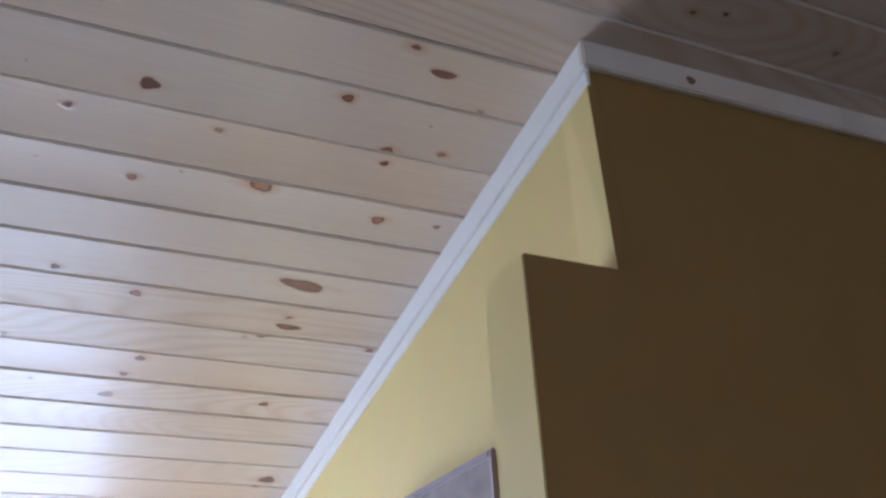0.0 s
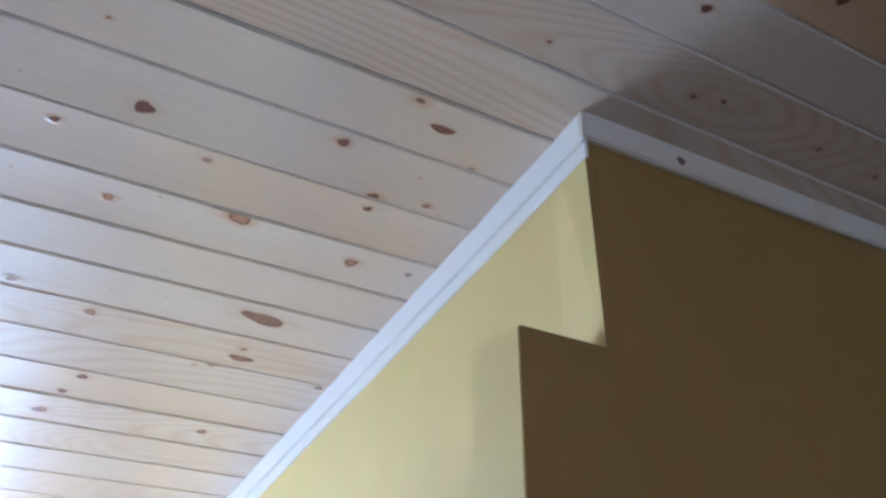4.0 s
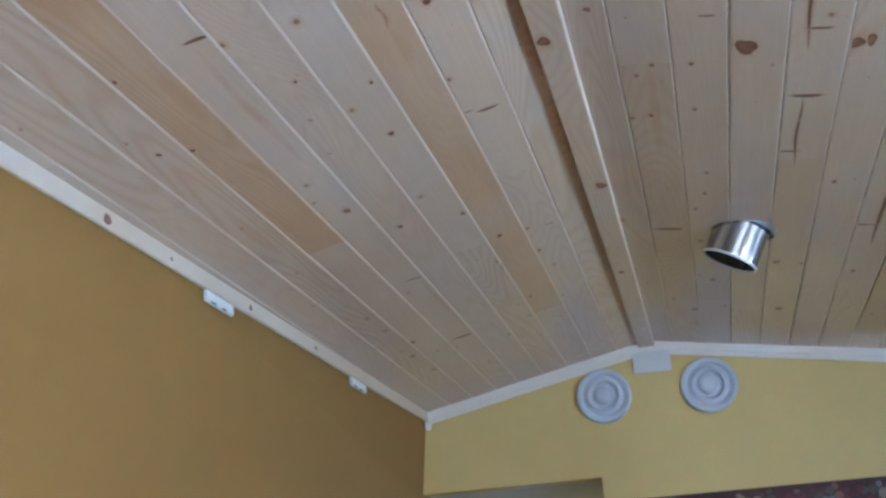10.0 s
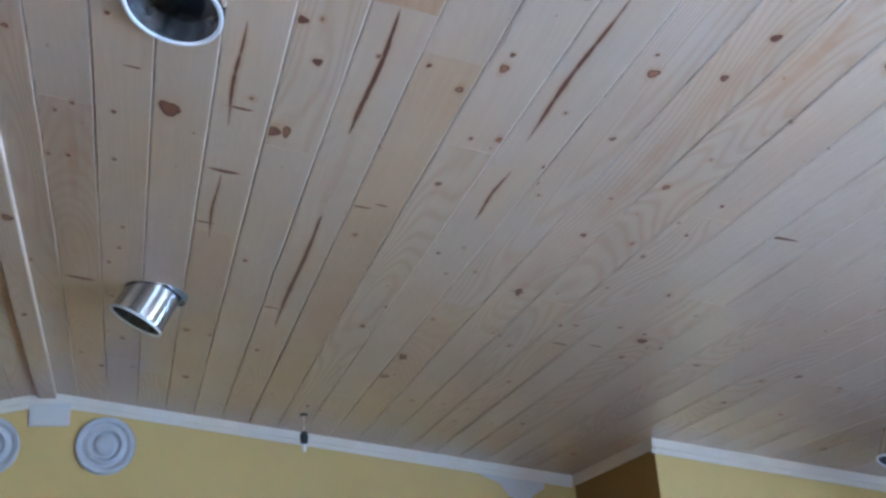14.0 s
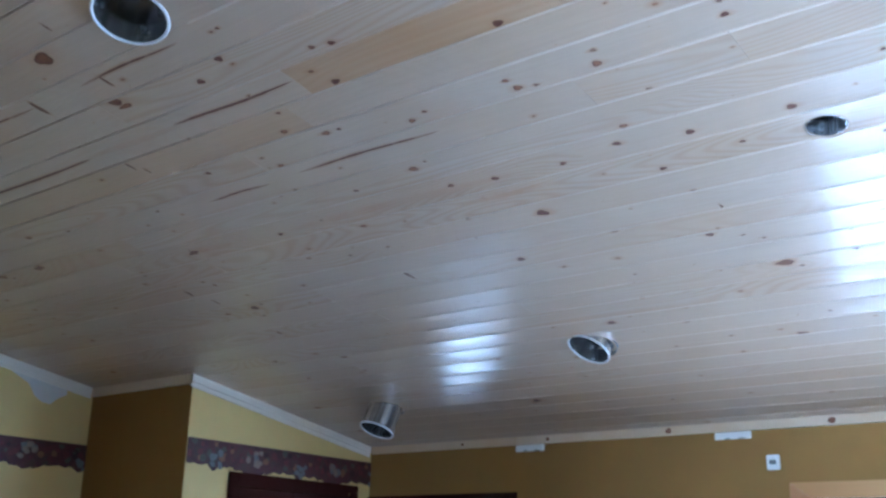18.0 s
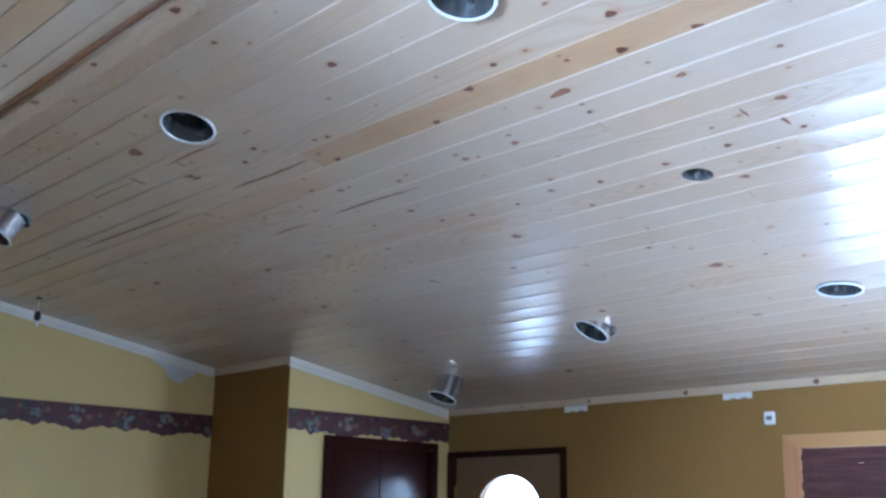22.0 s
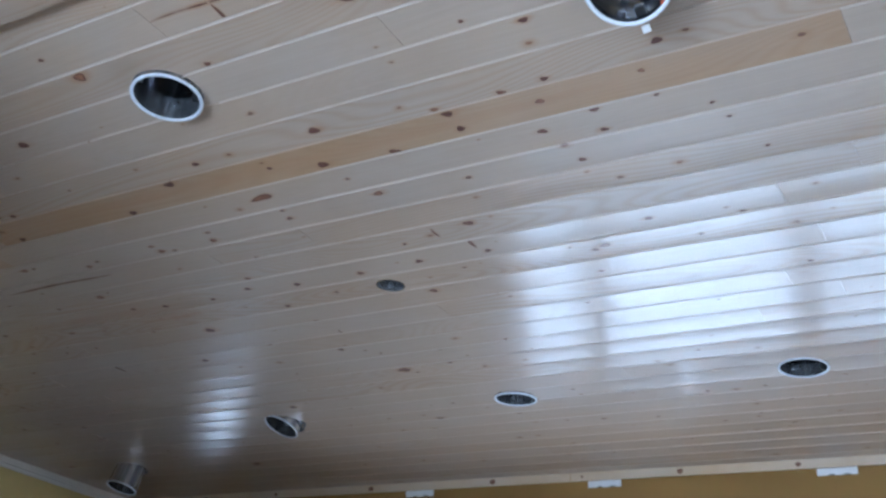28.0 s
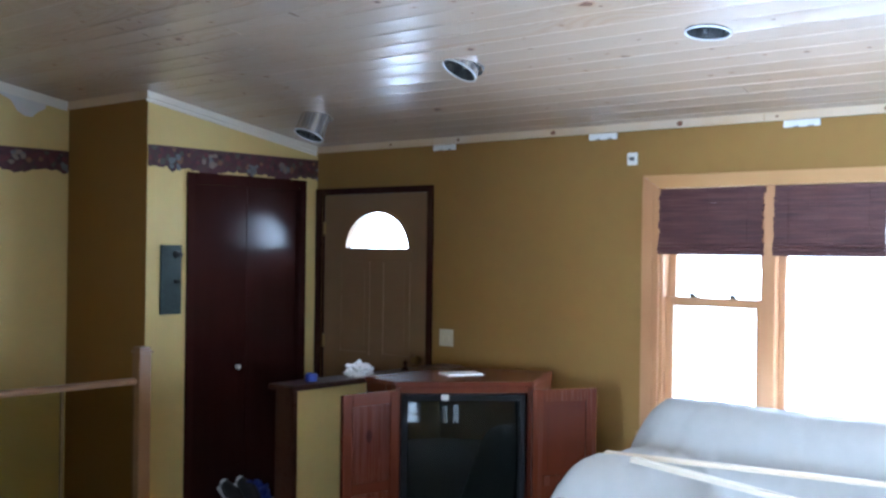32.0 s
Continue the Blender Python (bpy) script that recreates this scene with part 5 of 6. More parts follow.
# ---- on the gable ----
def medallion(x, z):
    t = thing("ceiling_medallion", "round white plaster medallion with raised rings on the yellow wall", "medallion", Matrix.Translation((x, YN - 0.001, z)) @ Matrix.Rotation(math.pi / 2, 4, "X"), "medallions on the gable")
    bm = bmesh.new()
    prof = [(r, h * 1.5) for r, h in ((0.130, 0.0), (0.130, 0.012), (0.122, 0.020), (0.108, 0.018), (0.100, 0.010), (0.090, 0.010), (0.083, 0.022), (0.072, 0.025), (0.062, 0.018), (0.058, 0.011), (0.048, 0.011), (0.042, 0.024), (0.030, 0.030), (0.014, 0.031), (0.0, 0.031))]
    lathe(bm, prof, 48)
    part("disc", bm, PLASTER, t, smooth=True)


medallion(-0.600, 2.778)
medallion(-0.113, 2.775)

bm = bmesh.new()
box(bm, -0.445, -0.270, YN - 0.024, YN - 0.001, 2.865, ceil_z(-0.36) - 0.052)
rounded(bm, 0.004)
simple("patch_board", bm, PATCH, "square white board over the gable peak", "patch")

bm = bmesh.new()
rng = random.Random(5)
outline = [(1.63 + 0.34 * f, ceil_z(1.63 + 0.34 * f) - 0.058) for f in (0, 0.25, 0.5, 0.75, 1.0)]
low = [(1.97, 2.55), (1.92, 2.525), (1.88, 2.488), (1.83, 2.492), (1.78, 2.520), (1.74, 2.580), (1.68, 2.608)]
prism(bm, outline + low, "y", YN - 0.003, YN - 0.0005)
simple("plaster_patch", bm, PATCH, "grey-white smear of joint compound under the gable moulding", "patch")


def border(name, x0, x1, y, seed, start):
    """A wallpaper border with a scalloped lower edge and a printed swag of fruit that repeats every 0.6 m from start."""
    rng = random.Random(seed)
    bm = bmesh.new()
    n = max(8, int((x1 - x0) / 0.010))
    rows = []
    for i in range(n + 1):
        x = x0 + (x1 - x0) * i / n
        f = ((x - start) / 0.6) % 1.0
        drip = 0.030 * math.exp(-((f - 0.75) / 0.16) ** 2) + 0.022 * math.exp(-((f - 0.30) / 0.05) ** 2) + 0.010 * abs(math.sin(x * 41.0 + 1)) + rng.uniform(0, 0.008)
        rows.append([bm.verts.new(c) for c in ((x, y, 2.292), (x, y - 0.004, 2.292), (x, y - 0.004, 2.174 - drip), (x, y, 2.174 - drip))])
    for p, q in zip(rows, rows[1:]):
        for k in range(4):
            bm.faces.new((p[k], q[k], q[(k + 1) % 4], p[(k + 1) % 4]))
    bmesh.ops.recalc_face_normals(bm, faces=bm.faces[:])
    level = 0

    def blob(x, z, rx, rz, ink, points=11):
        nonlocal level
        level += 1
        ring = []
        for j in range(points):
            w = 2 * math.pi * j / points
            s = rng.uniform(0.78, 1.12)
            ring.append(bm.verts.new((min(x1 - 0.001, max(x0 + 0.001, x + rx * s * math.cos(w))), y - 0.0043 - 0.00002 * level, min(2.288, z + rz * s * math.sin(w)))))
        face = bm.faces.new(ring[::-1])
        face.material_index = ink
        if face.normal.y > 0:
            face.normal_flip()

    unit = start - 0.6 * math.ceil((start - x0) / 0.6)
    while unit < x1 + 0.6:
        swag = []
        for k in range(26):
            swag.append((unit + rng.uniform(0, 0.6), 2.235 + rng.uniform(-0.045, 0.045), rng.uniform(0.008, 0.022), rng.choice((3, 3, 5, 5, 4, 6))))
        swag += [(unit + 0.19 + rng.uniform(-0.035, 0.035), 2.205 + rng.uniform(-0.045, 0.03), rng.uniform(0.010, 0.020), 1) for k in range(9)]
        swag += [(unit + 0.45 + rng.uniform(-0.05, 0.05), 2.225 + rng.uniform(-0.035, 0.04), rng.uniform(0.012, 0.024), rng.choice((1, 2, 2))) for k in range(9)]
        swag += [(unit + 0.53, 2.215, 0.020, 4), (unit + 0.36, 2.205, 0.017, 3), (unit + 0.08, 2.225, 0.020, 3)]
        for x, z, r, ink in swag:
            if x0 + 0.01 < x < x1 - 0.01:
                blob(x, z, r, r * rng.uniform(0.7, 1.1), ink)
        unit += 0.6
    bm.normal_update()
    structure(name, bm, [BORDER, *INKS], "maroon fruit and leaf wallpaper border with a scalloped edge", "wallpaper border")


INKS = [plain("border_ink", c, rough=0.55, spot=0.35, scale=60.0) for c in ((0.135, 0.140, 0.140), (0.22, 0.165, 0.125), (0.11, 0.020, 0.024), (0.19, 0.085, 0.04), (0.07, 0.065, 0.045), (0.035, 0.010, 0.014))]
border("border_gable", -0.655, XC - 0.003, YN - 0.002, 3, 1.33)
border("border_closet", XC + 0.001, XE - 0.002, YC - 0.002, 4, 2.14)

# small black hook on a wire near the gable
hook = thing("hanging_hook", "small black hook hanging on a wire from the ceiling", "hook", Matrix.Translation((0.725, 4.58, ceil_z(0.725))))
bm = bmesh.new()
lathe(bm, ((0.018, 0.0), (0.018, -0.006), (0.0, -0.008)), 16)
part("cover_plate", bm, BLACK, hook)
bm = bmesh.new()
lathe(bm, ((0.0016, -0.006), (0.0016, -0.085)), 8)
part("wire", bm, PLASTIC, hook)
bm = bmesh.new()
lathe(bm, ((0.004, -0.075), (0.016, -0.084), (0.019, -0.105), (0.016, -0.128), (0.006, -0.134), (0.0, -0.134)), 16)
part("hook_body", bm, BLACK, hook, smooth=True)
bm = bmesh.new()
lathe(bm, ((0.008, -0.134), (0.009, -0.150), (0.006, -0.166), (0.0, -0.168)), 12)
part("tip", bm, PLASTIC, hook, "pale plastic tip", True)


# ---- clips under the trims ----
def shim(x, y, z, side):
    t = thing("trim_shim", "white plastic strip tucked under the pine trim", "shim", Matrix.Translation((x, y, z)), "white strips under the trim")
    bm = bmesh.new()
    box(bm, min(0, side * 0.011), max(0, side * 0.011), -0.090, 0.090, -0.030, 0.004)
    rounded(bm, 0.002)
    part("strip", bm, PLASTIC, t)
    bm = bmesh.new()
    box(bm, min(side * 0.011, side * 0.014), max(side * 0.011, side * 0.014), -0.086, 0.086, -0.024, -0.018)
    part("ridge", bm, PLASTIC, t)
    for a, b in ((-0.062, -0.030), (0.012, 0.038)):
        bm = bmesh.new()
        box(bm, min(side * 0.0105, side * 0.0118), max(side * 0.0105, side * 0.0118), a, b, -0.030, -0.025)
        part("slot", bm, BLACK, t, "dark slot")


TRIM_W_Z, TRIM_E_Z = ceil_z(XP) - 0.044, ceil_z(XE) - 0.046
for y in (1.52, 2.705, 3.93):
    shim(trim_x(y) - 0.0165, y, ceil_z(trim_x(y)) - 0.052, 1)
for y in (2.90, 1.75, 0.63, -0.52):
    shim(XE - 0.001, y, TRIM_E_Z, -1)
bm = bmesh.new()
box(bm, trim_x(YN) - 0.014, trim_x(YN) + 0.014, YN - 0.034, YN - 0.022, TRIM_W_Z - 0.034, TRIM_W_Z - 0.002)
rounded(bm, 0.003)
simple("corner_block", bm, PLASTIC, "small white block at the corner of the trim", "block")
bm = bmesh.new()
box(bm, -1.546, -1.537, YK + 0.012, YK + 0.022, ceil_z(XP) - 0.086, ceil_z(XP) - 0.054)
rounded(bm, 0.003)
simple("trim_end", bm, PATCH, "ragged whitewashed end of the moulding", "trim end")

# ---- front wall fittings ----
sw = thing("light_switch", "ivory light switch plate on the brown wall", "switch")
bm = bmesh.new()
box(bm, XE - 0.007, XE - 0.001, 2.812, 2.922, 1.086, 1.190)
rounded(bm, 0.002)
IVORY = plain("ivory_plastic", (0.62, 0.56, 0.40), rough=0.4)
part("plate", bm, IVORY, sw)
for y in (2.844, 2.892):
    bm = bmesh.new()
    box(bm, XE - 0.015, XE - 0.007, y - 0.006, y + 0.006, 1.118, 1.148)
    rounded(bm, 0.002)
    part("toggle", bm, IVORY, sw)
se = thing("wall_sensor", "small white thermometer box high on the brown wall", "sensor")
bm = bmesh.new()
box(bm, XE - 0.020, XE - 0.001, 1.529, 1.589, 2.156, 2.224)
rounded(bm, 0.004)
part("case", bm, PLASTIC, se)
bm = bmesh.new()
box(bm, XE - 0.0215, XE - 0.020, 1.543, 1.575, 2.180, 2.200)
part("display", bm, HOUSING, se, "grey display")
wh = thing("wall_hook", "small white hook on the wall above the window", "hook")
bm = bmesh.new()
box(bm, XE - 0.008, XE - 0.001, 0.198, 0.222, 2.165, 2.215)
rounded(bm, 0.002)
part("plate", bm, PLASTIC, wh)
bm = bmesh.new()
lathe(bm, ((0.006, 0.0), (0.005, 0.024), (0.008, 0.030), (0.0, 0.034)), 10, Matrix.Translation((XE - 0.008, 0.21, 2.175)) @ Matrix.Rotation(-math.pi / 2, 4, "Y"))
part("peg", bm, PLASTIC, wh, smooth=True)

pq = thing("key_rack", "narrow dark green metal plaque with a hook on the yellow wall", "plaque")
bm = bmesh.new()
box(bm, 2.232, 2.382, YC - 0.016, YC - 0.001, 1.270, 1.692)
rounded(bm, 0.003)
part("plate", bm, PLAQUE, pq)
for z, r in ((1.635, 0.024), (1.470, 0.013)):
    bm = bmesh.new()
    lathe(bm, ((r, 0.0), (r * 0.8, 0.012), (r * 0.4, 0.016), (r * 0.35, 0.04), (r * 0.7, 0.046), (0.0, 0.050)), 14, Matrix.Translation((2.340, YC - 0.016, z)) @ Matrix.Rotation(math.pi / 2, 4, "X"))
    part("hook", bm, BLACK, pq, "dark hook", True)

MAUVE = plain("mauve_frame", (0.30, 0.235, 0.235), rough=0.5, spot=0.2)
pf = thing("framed_picture", "mauve-framed picture with a dark print on the yellow kitchen wall", "picture")
x0, x1, z0, z1, y = -2.44, -1.890, 1.53, 2.205, YK - 0.001
for a, b, c, d in ((x0, x0 + 0.014, z0, z1), (x1 - 0.014, x1, z0, z1), (x0 + 0.014, x1 - 0.014, z0, z0 + 0.014), (x0 + 0.014, x1 - 0.014, z1 - 0.014, z1)):
    bm = bmesh.new()
    box(bm, a, b, y - 0.010, y - 0.001, c, d)
    rounded(bm, 0.003)
    part("frame_side", bm, MAUVE, pf, "mauve frame")
bm = bmesh.new()
box(bm, x0 + 0.014, x1 - 0.014, y - 0.006, y - 0.002, z0 + 0.014, z1 - 0.014)
part("print", bm, PHOTO, pf, "dark mottled print")

# lit downlight in the hallway
dl = thing("hall_downlight", "lit round downlight in the hallway ceiling", "ceiling light", Matrix.Translation((-1.21, 6.20, HALL_Z)))
bm = bmesh.new()
lathe(bm, ((0.095, 0.0), (0.100, -0.004), (0.092, -0.010), (0.080, -0.006)), 28, closed=True)
part("trim_ring", bm, PLASTIC, dl, smooth=True)
bm = bmesh.new()
lathe(bm, ((0.078, -0.002), (0.060, -0.016), (0.0, -0.022)), 24)
part("lens", bm, GLOW, dl, "glowing lens", True)


# ---- stair rail ----
rl = thing("stair_railing", "light oak stair railing with square newel post", "railing")
bm = bmesh.new()
box(bm, 1.806, 1.882, 3.612, 3.688, 0, 1.095)
rounded(bm, 0.004)
OAK_Z = pine("newel_oak", (0.27, 0.14, 0.06), (0.21, 0.10, 0.038), "Z", rough=0.35)
post = part("newel_post", bm, OAK_Z, rl)
bm = bmesh.new()
box(bm, 1.796, 1.892, 3.602, 3.698, 1.095, 1.110)
prism(bm, ((1.806, 3.612), (1.882, 3.612), (1.882, 3.688), (1.806, 3.688)), "z", 1.110, 1.130)
rounded(bm, 0.006)
part("cap", bm, OAK_Z, post, "moulded cap")
bm = bmesh.new()
box(bm, -0.60, 1.806, 3.625, 3.675, 0.928, 0.962)
rounded(bm, 0.010, 3)
part("handrail", bm, OAK, rl)
bm = bmesh.new()
box(bm, -0.60, 1.806, 3.630, 3.670, 0.06, 0.09)
rounded(bm, 0.004)
part("bottom_rail", bm, OAK, rl)
OAK_D = pine("baluster_oak", (0.15, 0.105, 0.034), (0.12, 0.080, 0.026), "Z", rough=0.4)
first = None
for i in range(5):
    x = 1.37 - 0.46 * i
    if first is None:
        bm = bmesh.new()
        box(bm, x - 0.008, x + 0.008, 3.642, 3.658, 0.09, 0.928)
        first = part("baluster", bm, OAK_D, rl, "thin dark baluster")
    else:
        ob = new("baluster", first.data)
        ob.parent = rl
        tagged(ob, "thin dark baluster")
        ob.location.x = -0.46 * i
# added tinted sheet that darkens the wall seen below the handrail
bm = bmesh.new()
box(bm, -0.599, 1.805, 3.6635, 3.6665, 0.091, 0.927)
screen = part("darkening_panel", bm, DARKENING, rl, "added see-through sheet that darkens the view under the handrail")
screen.visible_shadow = False
bm = bmesh.new()
box(bm, -0.690, -0.600, 3.605, 3.695, 0, 1.075)
rounded(bm, 0.004)
post2 = part("newel_post", bm, OAK_Z, rl)

# ---- knee wall by the entry ----
kw = tagged(thing("knee_wall", "yellow knee wall with a dark wooden cap beside the entry", "half wall"), kind="structure")
bm = bmesh.new()
box(bm, 2.175, XE, 2.752, 2.862, 0, 0.945)
part("wall_core", bm, YELLOW, kw)
bm = bmesh.new()
box(bm, 2.135, 2.174, 2.740, 2.874, 0, 0.945)
rounded(bm, 0.004)
CABINET_D = pine("cap_wood", (0.050, 0.016, 0.009), (0.038, 0.012, 0.007), "X", rough=0.3)
part("end_board", bm, CABINET_D, kw, "dark stained end board")
bm = bmesh.new()
box(bm, 2.105, XE - 0.001, 2.715, 2.900, 0.946, 0.975)
rounded(bm, 0.006)
part("cap", bm, CABINET_D, kw, "dark stained wooden cap")


def crumpled(name, centre, size, mat, label, category, seed):
    bm = bmesh.new()
    bmesh.ops.create_icosphere(bm, subdivisions=4, radius=1.0)
    off = Vector((seed * 7.3, seed * 3.1, 0))
    for v in bm.verts:
        k = 0.75 + 0.5 * noise.fractal(v.co * 1.6 + off, 0.7, 2.0, 4) + 0.22 * abs(noise.noise(v.co * 4.0 + off))
        v.co = Vector((v.co.x * size[0] * k, v.co.y * size[1] * k, max(-0.55, v.co.z * k) * size[2]))
    low = min(v.co.z for v in bm.verts)
    for v in bm.verts:
        v.co += Vector(centre) - Vector((0, 0, low))
    return simple(name, bm, mat, label, category, smooth=True)


crumpled("crumpled_cloth", (2.68, 2.80, 0.975), (0.115, 0.06, 0.05), PLASTIC, "crumpled white rag lying on the knee wall cap", "cloth", 1)
bb = thing("blue_cup", "small blue plastic cap on the knee wall", "cup", Matrix.Translation((2.33, 2.81, 0.975)))
bm = bmesh.new()
lathe(bm, ((0.034, 0.0), (0.036, 0.030), (0.030, 0.042), (0.012, 0.046), (0.0, 0.046)), 20)
part("cap", bm, BLUE, bb, smooth=True)
kn = thing("dark_trinket", "small dark figurine-like knob on the knee wall cap", "trinket", Matrix.Translation((3.06, 2.80, 0.975)))
bm = bmesh.new()
lathe(bm, ((0.022, 0.0), (0.020, 0.010), (0.008, 0.020), (0.010, 0.035), (0.014, 0.045), (0.006, 0.058), (0.0, 0.060)), 16)
part("knob", bm, DARK, kn, smooth=True)


# ---- corner television cabinet ----
def tv_cabinet():
    t = thing("television_cabinet", "reddish pine corner television cabinet with both doors open", "cabinet")
    fl, fr, bl, br, bk = Vector((2.25, 2.11)), Vector((2.73, 1.66)), Vector((2.30, 2.36)), Vector((3.18, 1.86)), Vector((2.96, 2.36))
    along = (fr - fl).normalized()
    inward = Vector((-along.y, along.x))
    if inward.y < 0:
        inward = -inward
    def grow(p, k):
        c = (fl + fr + bl + br) / 4
        return c + (p - c) * k
    bm = bmesh.new()
    prism(bm, [tuple(grow(p, 1.035)) for p in (fl, fr, br, bk, bl)], "z", 1.018, 1.042)
    rounded(bm, 0.005)
    part("top", bm, CABINET, t, "reddish pine top")
    bm = bmesh.new()
    prism(bm, [tuple(p) for p in (fl, fr, br, bk, bl)], "z", 0.0, 0.09)
    part("plinth", bm, CABINET, t)
    for name, a, b in (("side_panel", fl, bl), ("side_panel", fr, br), ("back_panel", bl, bk), ("back_panel", br, bk)):
        d = (b - a).normalized()
        nrm = Vector((-d.y, d.x)) * 0.010
        bm = bmesh.new()
        prism(bm, [tuple(p) for p in (a - nrm, b - nrm, b + nrm, a + nrm)], "z", 0.09, 1.017)
        part(name, bm, CABINET, t)
    for p, s in ((fl, 1), (fr, -1)):
        a, b = p, p + along * 0.016 * s
        bm = bmesh.new()
        prism(bm, [tuple(q) for q in (a - inward * 0.004, b - inward * 0.004, b + inward * 0.02, a + inward * 0.02)], "z", 0.09, 1.017)
        rounded(bm, 0.003)
        part("stile", bm, CABINET, t)
    a, b = fl + along * 0.016, fr - along * 0.016
    bm = bmesh.new()
    prism(bm, [tuple(q) for q in (a - inward * 0.004, b - inward * 0.004, b + inward * 0.02, a + inward * 0.02)], "z", 0.985, 1.017)
    part("top_rail", bm, CABINET, t)
    bm = bmesh.new()
    prism(bm, [tuple(q) for q in (a, b, b + inward * 0.34, a + inward * 0.34)], "z", 0.34, 0.362)
    part("shelf", bm, CABINET, t)
    # doors, swung wide open
    for p, d in ((fl, Vector((-0.99, 0.14))), (fr, Vector((0.82, -0.57)))):
        d.normalize()
        nrm = Vector((d.y, -d.x)) if Vector((d.y, -d.x)).dot(-inward) > 0 else Vector((-d.y, d.x))
        m = Matrix(((d.x, nrm.x, 0, p.x), (d.y, nrm.y, 0, p.y), (0, 0, 1, 0), (0, 0, 0, 1)))
        w = 0.34
        bm = bmesh.new()
        for x0, x1, z0, z1 in ((0.004, 0.060, 0.11, 1.005), (w - 0.056, w, 0.11, 1.005), (0.060, w - 0.056, 0.11, 0.175), (0.060, w - 0.056, 0.945, 1.005), (0.060, w - 0.056, 0.53, 0.58)):
            box(bm, x0, x1, 0.0, 0.022, z0, z1, m)
        bmesh.ops.recalc_face_normals(bm, faces=bm.faces[:])
        rounded(bm, 0.003)
        door = part("door", bm, CABINET, t, "open pine door")
        if p is fl:
            bm = bmesh.new()
            lathe(bm, ((0.0, 0.0006), (0.016, 0.0006), (0.018, 0.0)), 14, m @ Matrix.Translation((w * 0.55, 0.0219, 0.80)) @ Matrix.Rotation(-math.pi / 2, 4, "X") @ Matrix.Diagonal((1.0, 1.7, 1.0, 1.0)))
            part("knot", bm, DARK, door, "dark knot")
        for z0, z1 in ((0.176, 0.529), (0.581, 0.944)):
            bm = bmesh.new()
            box(bm, 0.061, w - 0.057, 0.005, 0.014 if p is fr else 0.0205, z0, z1, m)
            box(bm, 0.085, w - 0.081, 0.002, 0.018 if p is fr else 0.0215, z0 + 0.025, z1 - 0.025, m)
            bmesh.ops.recalc_face_normals(bm, faces=bm.faces[:])
            part("door_panel", bm, CABINET, door)
    return fl, fr, along, inward


fl, fr, along, inward = tv_cabinet()
tv = thing("television", "black tube television with a dark glossy screen", "television")
mid = (fl + fr) / 2 + inward * 0.012
m = Matrix(((along.x, inward.x, 0, mid.x), (along.y, inward.y, 0, mid.y), (0, 0, 1, 0.363), (0, 0, 0, 1)))
bm = bmesh.new()
w, hh = 0.306, 0.615
for x0, x1, z0, z1 in ((-w, -w + 0.030, 0, hh), (w - 0.030, w, 0, hh), (-w + 0.030, w - 0.030, 0, 0.075), (-w + 0.030, w - 0.030, hh - 0.032, hh)):
    box(bm, x0, x1, 0.0, 0.05, z0, z1, m)
box(bm, -w + 0.02, w - 0.02, 0.05, 0.30, 0.02, hh - 0.02, m)
bmesh.ops.recalc_face_normals(bm, faces=bm.faces[:])
rounded(bm, 0.005)
part("case", bm, TVCASE, tv)
bm = bmesh.new()
rows = []
for i in range(13):
    rows.append([])
    for j in range(13):
        u, v = i / 6 - 1, j / 6 - 1
        rows[-1].append(bm.verts.new(m @ Vector((u * (w - 0.031), 0.008 + 0.040 * (u * u + v * v) / 2, 0.076 + (v + 1) / 2 * (hh - 0.109)))))
for a, b in zip(rows, rows[1:]):
    for j in range(12):
        bm.faces.new((a[j], b[j], b[j + 1], a[j + 1]))
bmesh.ops.recalc_face_normals(bm, faces=bm.faces[:])
part("screen", bm, SCREEN, tv, "curved dark glass screen", True)
for k in range(4):
    bm = bmesh.new()
    lathe(bm, ((0.007, 0.0), (0.006, 0.006), (0.0, 0.007)), 10, m @ Matrix.Translation((0.10 + 0.03 * k, 0.0, 0.035)) @ Matrix.Rotation(math.pi / 2, 4, "X"))
    part("button", bm, HOUSING, tv)
bm = bmesh.new()
box(bm, -0.115, -0.080, -0.028, -0.004, 0.590, 0.617, m)
bmesh.ops.recalc_face_normals(bm, faces=bm.faces[:])
rounded(bm, 0.003)
part("receiver", bm, PLASTIC, tv, "small white box on the front")

bm = bmesh.new()
pm = Matrix.Translation((2.72, 2.10, 1.0425)) @ Matrix.Rotation(radians(-28), 4, "Z")
box(bm, -0.10, 0.10, -0.065, 0.065, 0, 0.004, pm)
box(bm, -0.085, 0.095, -0.06, 0.055, 0.004, 0.007, pm)
simple("papers", bm, PLASTIC, "loose white papers lying on the cabinet", "paper")


# ---- covered sofa ----
def bump_at(v, lo, hi, soft):
    """1 between lo and hi, falling off smoothly outside over soft."""
    d = max(lo - v, v - hi, 0.0) / soft
    return max(0.0, 1 - d * d) ** 0.5 if d < 1 else 0.0


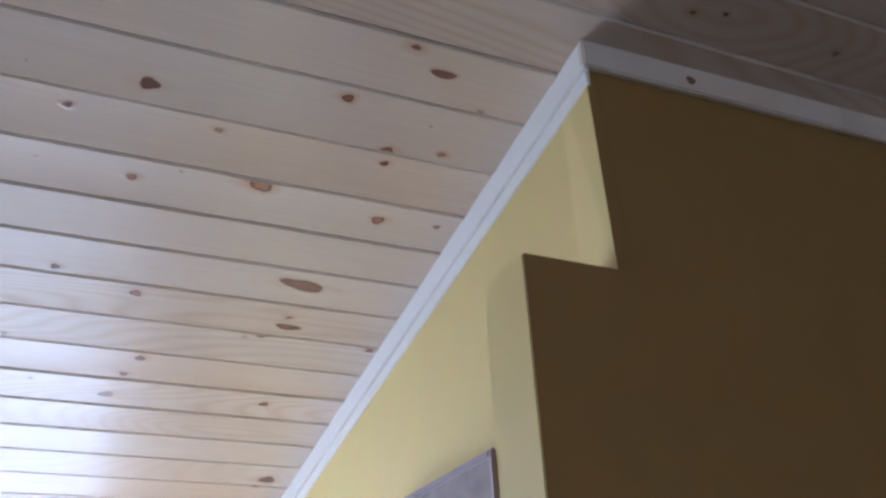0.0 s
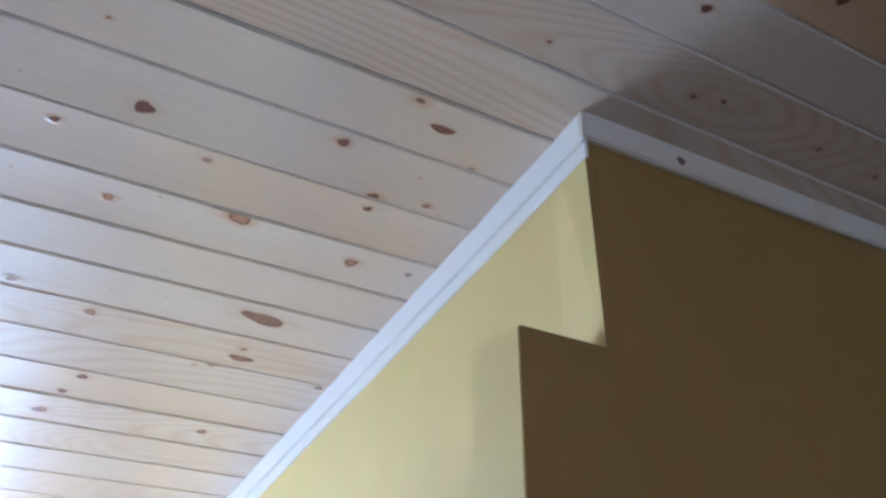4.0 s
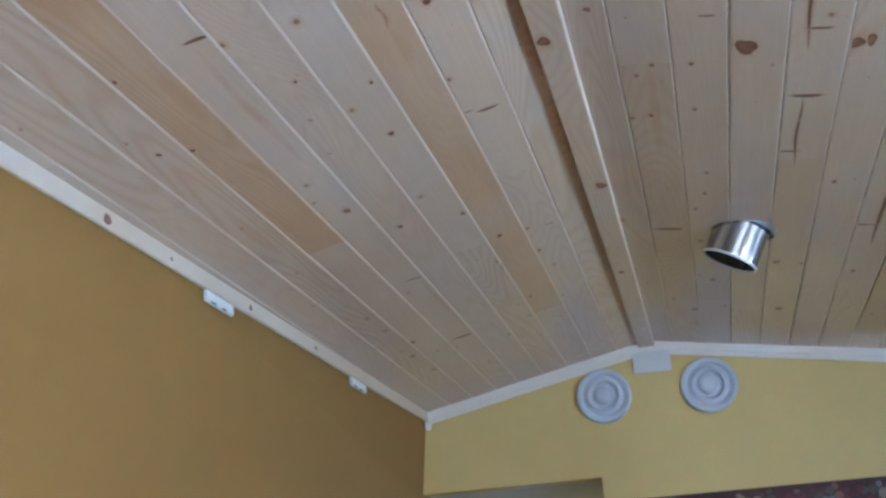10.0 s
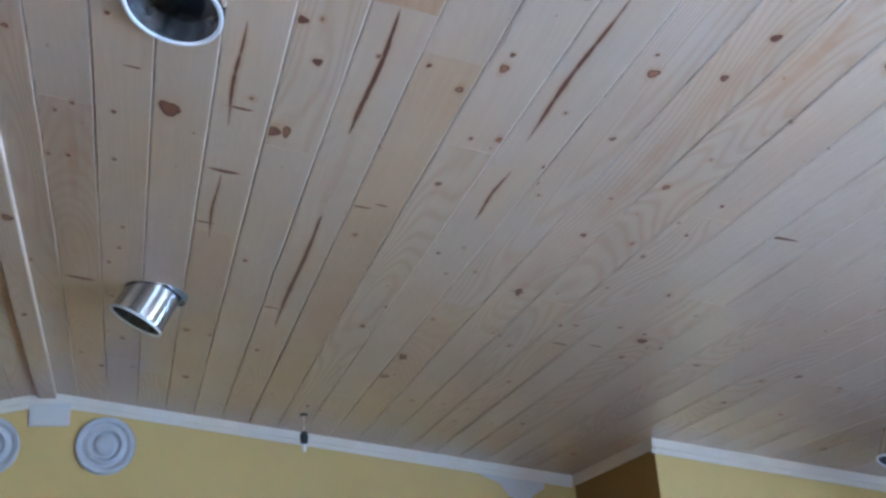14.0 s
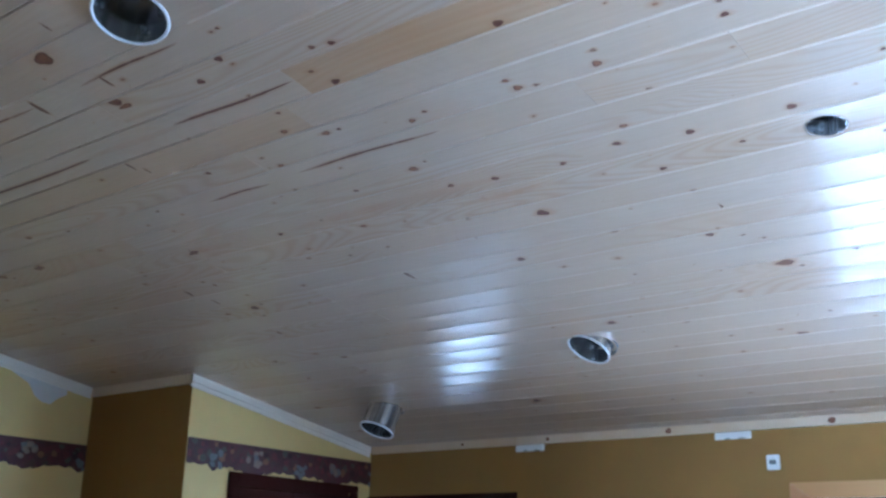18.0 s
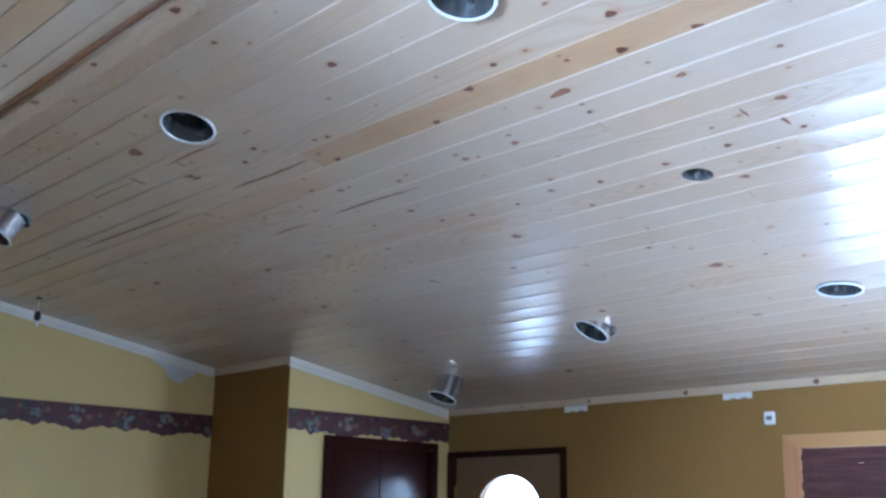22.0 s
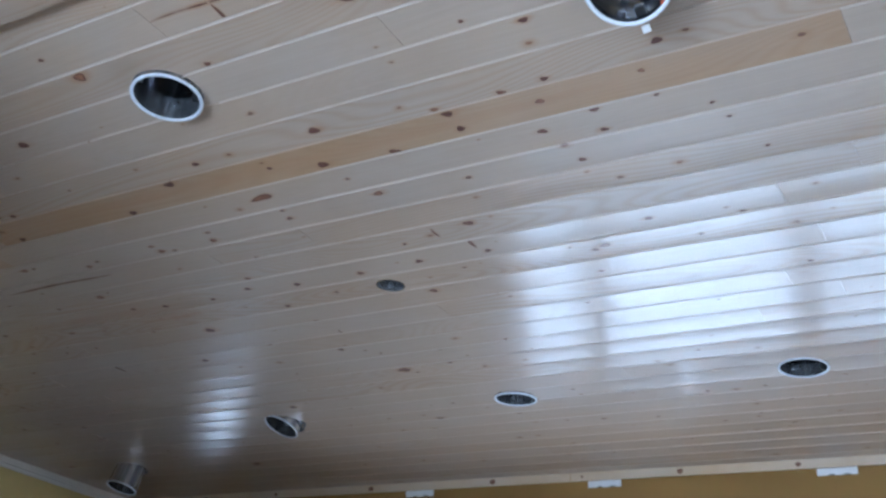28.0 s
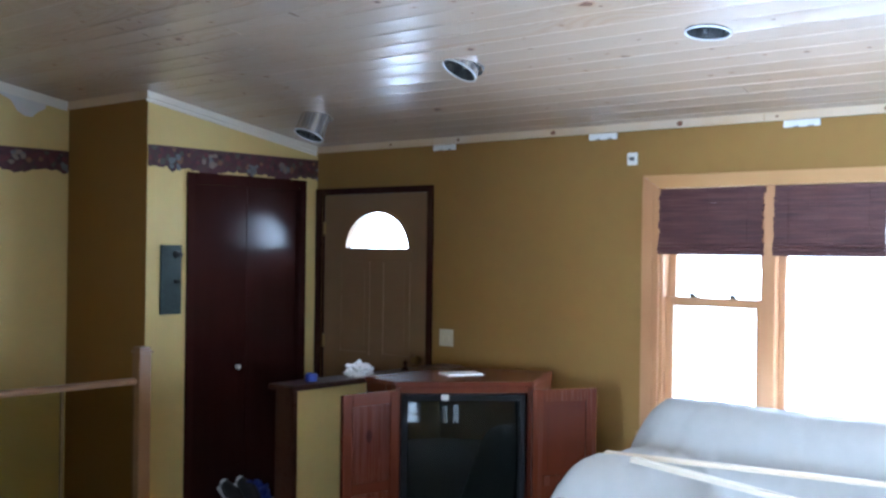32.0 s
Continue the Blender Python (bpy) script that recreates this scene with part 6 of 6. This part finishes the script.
def sofa():
    t = thing("sofa", "sofa standing under the window, hidden beneath a drop cloth", "sofa")
    for name, b in (("base", (2.14, 3.26, -1.66, 1.20, 0.10, 0.36)), ("seat_cushion", (2.16, 2.88, -1.22, -0.24, 0.36, 0.52)), ("seat_cushion", (2.16, 2.88, -0.22, 0.76, 0.36, 0.52)), ("backrest", (2.92, 3.24, -1.60, 1.16, 0.36, 0.90)), ("arm", (2.14, 2.92, 0.80, 1.16, 0.36, 0.72)), ("arm", (2.14, 2.92, -1.62, -1.26, 0.36, 0.72))):
        bm = bmesh.new()
        box(bm, *b)
        rounded(bm, 0.06, 3)
        part(name, bm, CARPET, t, smooth=True)
    for x in (2.22, 3.16):
        for y in (-1.58, 1.12):
            bm = bmesh.new()
            lathe(bm, ((0.022, 0.0), (0.030, 0.10)), 12, Matrix.Translation((x, y, 0)))
            part("leg", bm, DARK, t)
    bm = bmesh.new()
    nx, ny = 90, 210
    grid = []
    for i in range(nx + 1):
        row = []
        for j in range(ny + 1):
            x, y = 2.02 + 1.33 * i / nx, -1.82 + 3.20 * j / ny
            back = 0.985 * bump_at(x, 3.02, 3.14, 0.22) * bump_at(y, -1.40, 1.02, 0.34)
            arm = 0.800 * bump_at(x, 2.30, 3.0, 0.24) * max(bump_at(y, 0.90, 1.04, 0.26), bump_at(y, -1.50, -1.36, 0.26))
            seat = 0.565 * bump_at(x, 2.22, 3.0, 0.17) * bump_at(y, -1.50, 1.05, 0.25)
            z = max(0.05, (back ** 8 + arm ** 8 + seat ** 8) ** 0.125)
            p = Vector((x * 3.1, y * 2.3, 0.4))
            fold = 0.018 * noise.fractal(p, 0.7, 2.1, 5) - 0.012 * max(0.0, 1 - 9 * abs(noise.noise(p * 0.9 + Vector((3, 1, 0))))) + 0.010 * math.sin(9 * y + 5 * x + 3 * noise.noise(p * 1.3)) * (0.3 + 0.7 * (z < 0.7))
            row.append(bm.verts.new((x + 0.012 * noise.noise(p * 2 + Vector((5, 0, 0))), y, z + fold)))
        grid.append(row)
    for a, b in zip(grid, grid[1:]):
        for j in range(ny):
            bm.faces.new((a[j], b[j], b[j + 1], a[j + 1]))
    bmesh.ops.recalc_face_normals(bm, faces=bm.faces[:])
    cloth = simple("drop_cloth", bm, CLOTH, "pale blue-grey drop cloth draped over the whole sofa", "cloth")
    cloth.data.polygons.foreach_set("use_smooth", [True] * len(cloth.data.polygons))


sofa()


def strip(name, a, b, w, h, label):
    a, b = Vector(a), Vector(b)
    d = b - a
    m = Matrix.Translation(a) @ d.to_track_quat("X", "Z").to_matrix().to_4x4()
    bm = bmesh.new()
    box(bm, 0, d.length, -w / 2, w / 2, 0, h, m)
    rounded(bm, 0.002)
    simple(name, bm, TRIM_X, label, "wood strip", "loose trim strips")


TRIM_X = pine("strip_pine", (0.74, 0.66, 0.54), (0.68, 0.52, 0.33), "Y", rough=0.5, knots=0.4)
strip("trim_strip", (2.40, 1.03, 0.815), (2.86, -1.42, 0.815), 0.045, 0.016, "long pale pine trim strip lying across the sofa arms")
strip("trim_strip", (2.345, 0.86, 0.818), (2.17, -0.35, 0.760), 0.040, 0.016, "long pale pine trim strip resting on the drop cloth")

# by the closet door
for i, x in enumerate((2.74, 2.868)):
    sh = thing("shoe", "dark shoe with a white toe leaning against the closet door", "shoe", pose(x, YC - 0.06, 0.075, -35, 0, 180), "pair of shoes by the closet")
    bm = bmesh.new()
    bmesh.ops.create_uvsphere(bm, u_segments=18, v_segments=10, radius=1.0)
    for v in bm.verts:
        v.co = Vector((v.co.x * 0.045, v.co.y * 0.13, 0.045 + max(-0.03, v.co.z * (0.05 if v.co.y < 0 else 0.07))))
    part("upper", bm, BLACK, sh, smooth=True)
    bm = bmesh.new()
    box(bm, -0.046, 0.046, -0.13, 0.13, 0, 0.018)
    rounded(bm, 0.008)
    part("sole", bm, PLASTIC, sh, "white sole")
    bm = bmesh.new()
    bmesh.ops.create_uvsphere(bm, u_segments=14, v_segments=8, radius=1.0)
    for v in bm.verts:
        v.co = Vector((v.co.x * 0.030, -0.098 + v.co.y * 0.036, 0.045 + v.co.z * 0.030))
    part("toe_cap", bm, PLASTIC, sh, "white toe cap", True)
crumpled("blue_bag", (2.93, 3.98, 0.0), (0.10, 0.08, 0.12), BLUE, "blue plastic bag on the floor by the closet", "bag", 4)
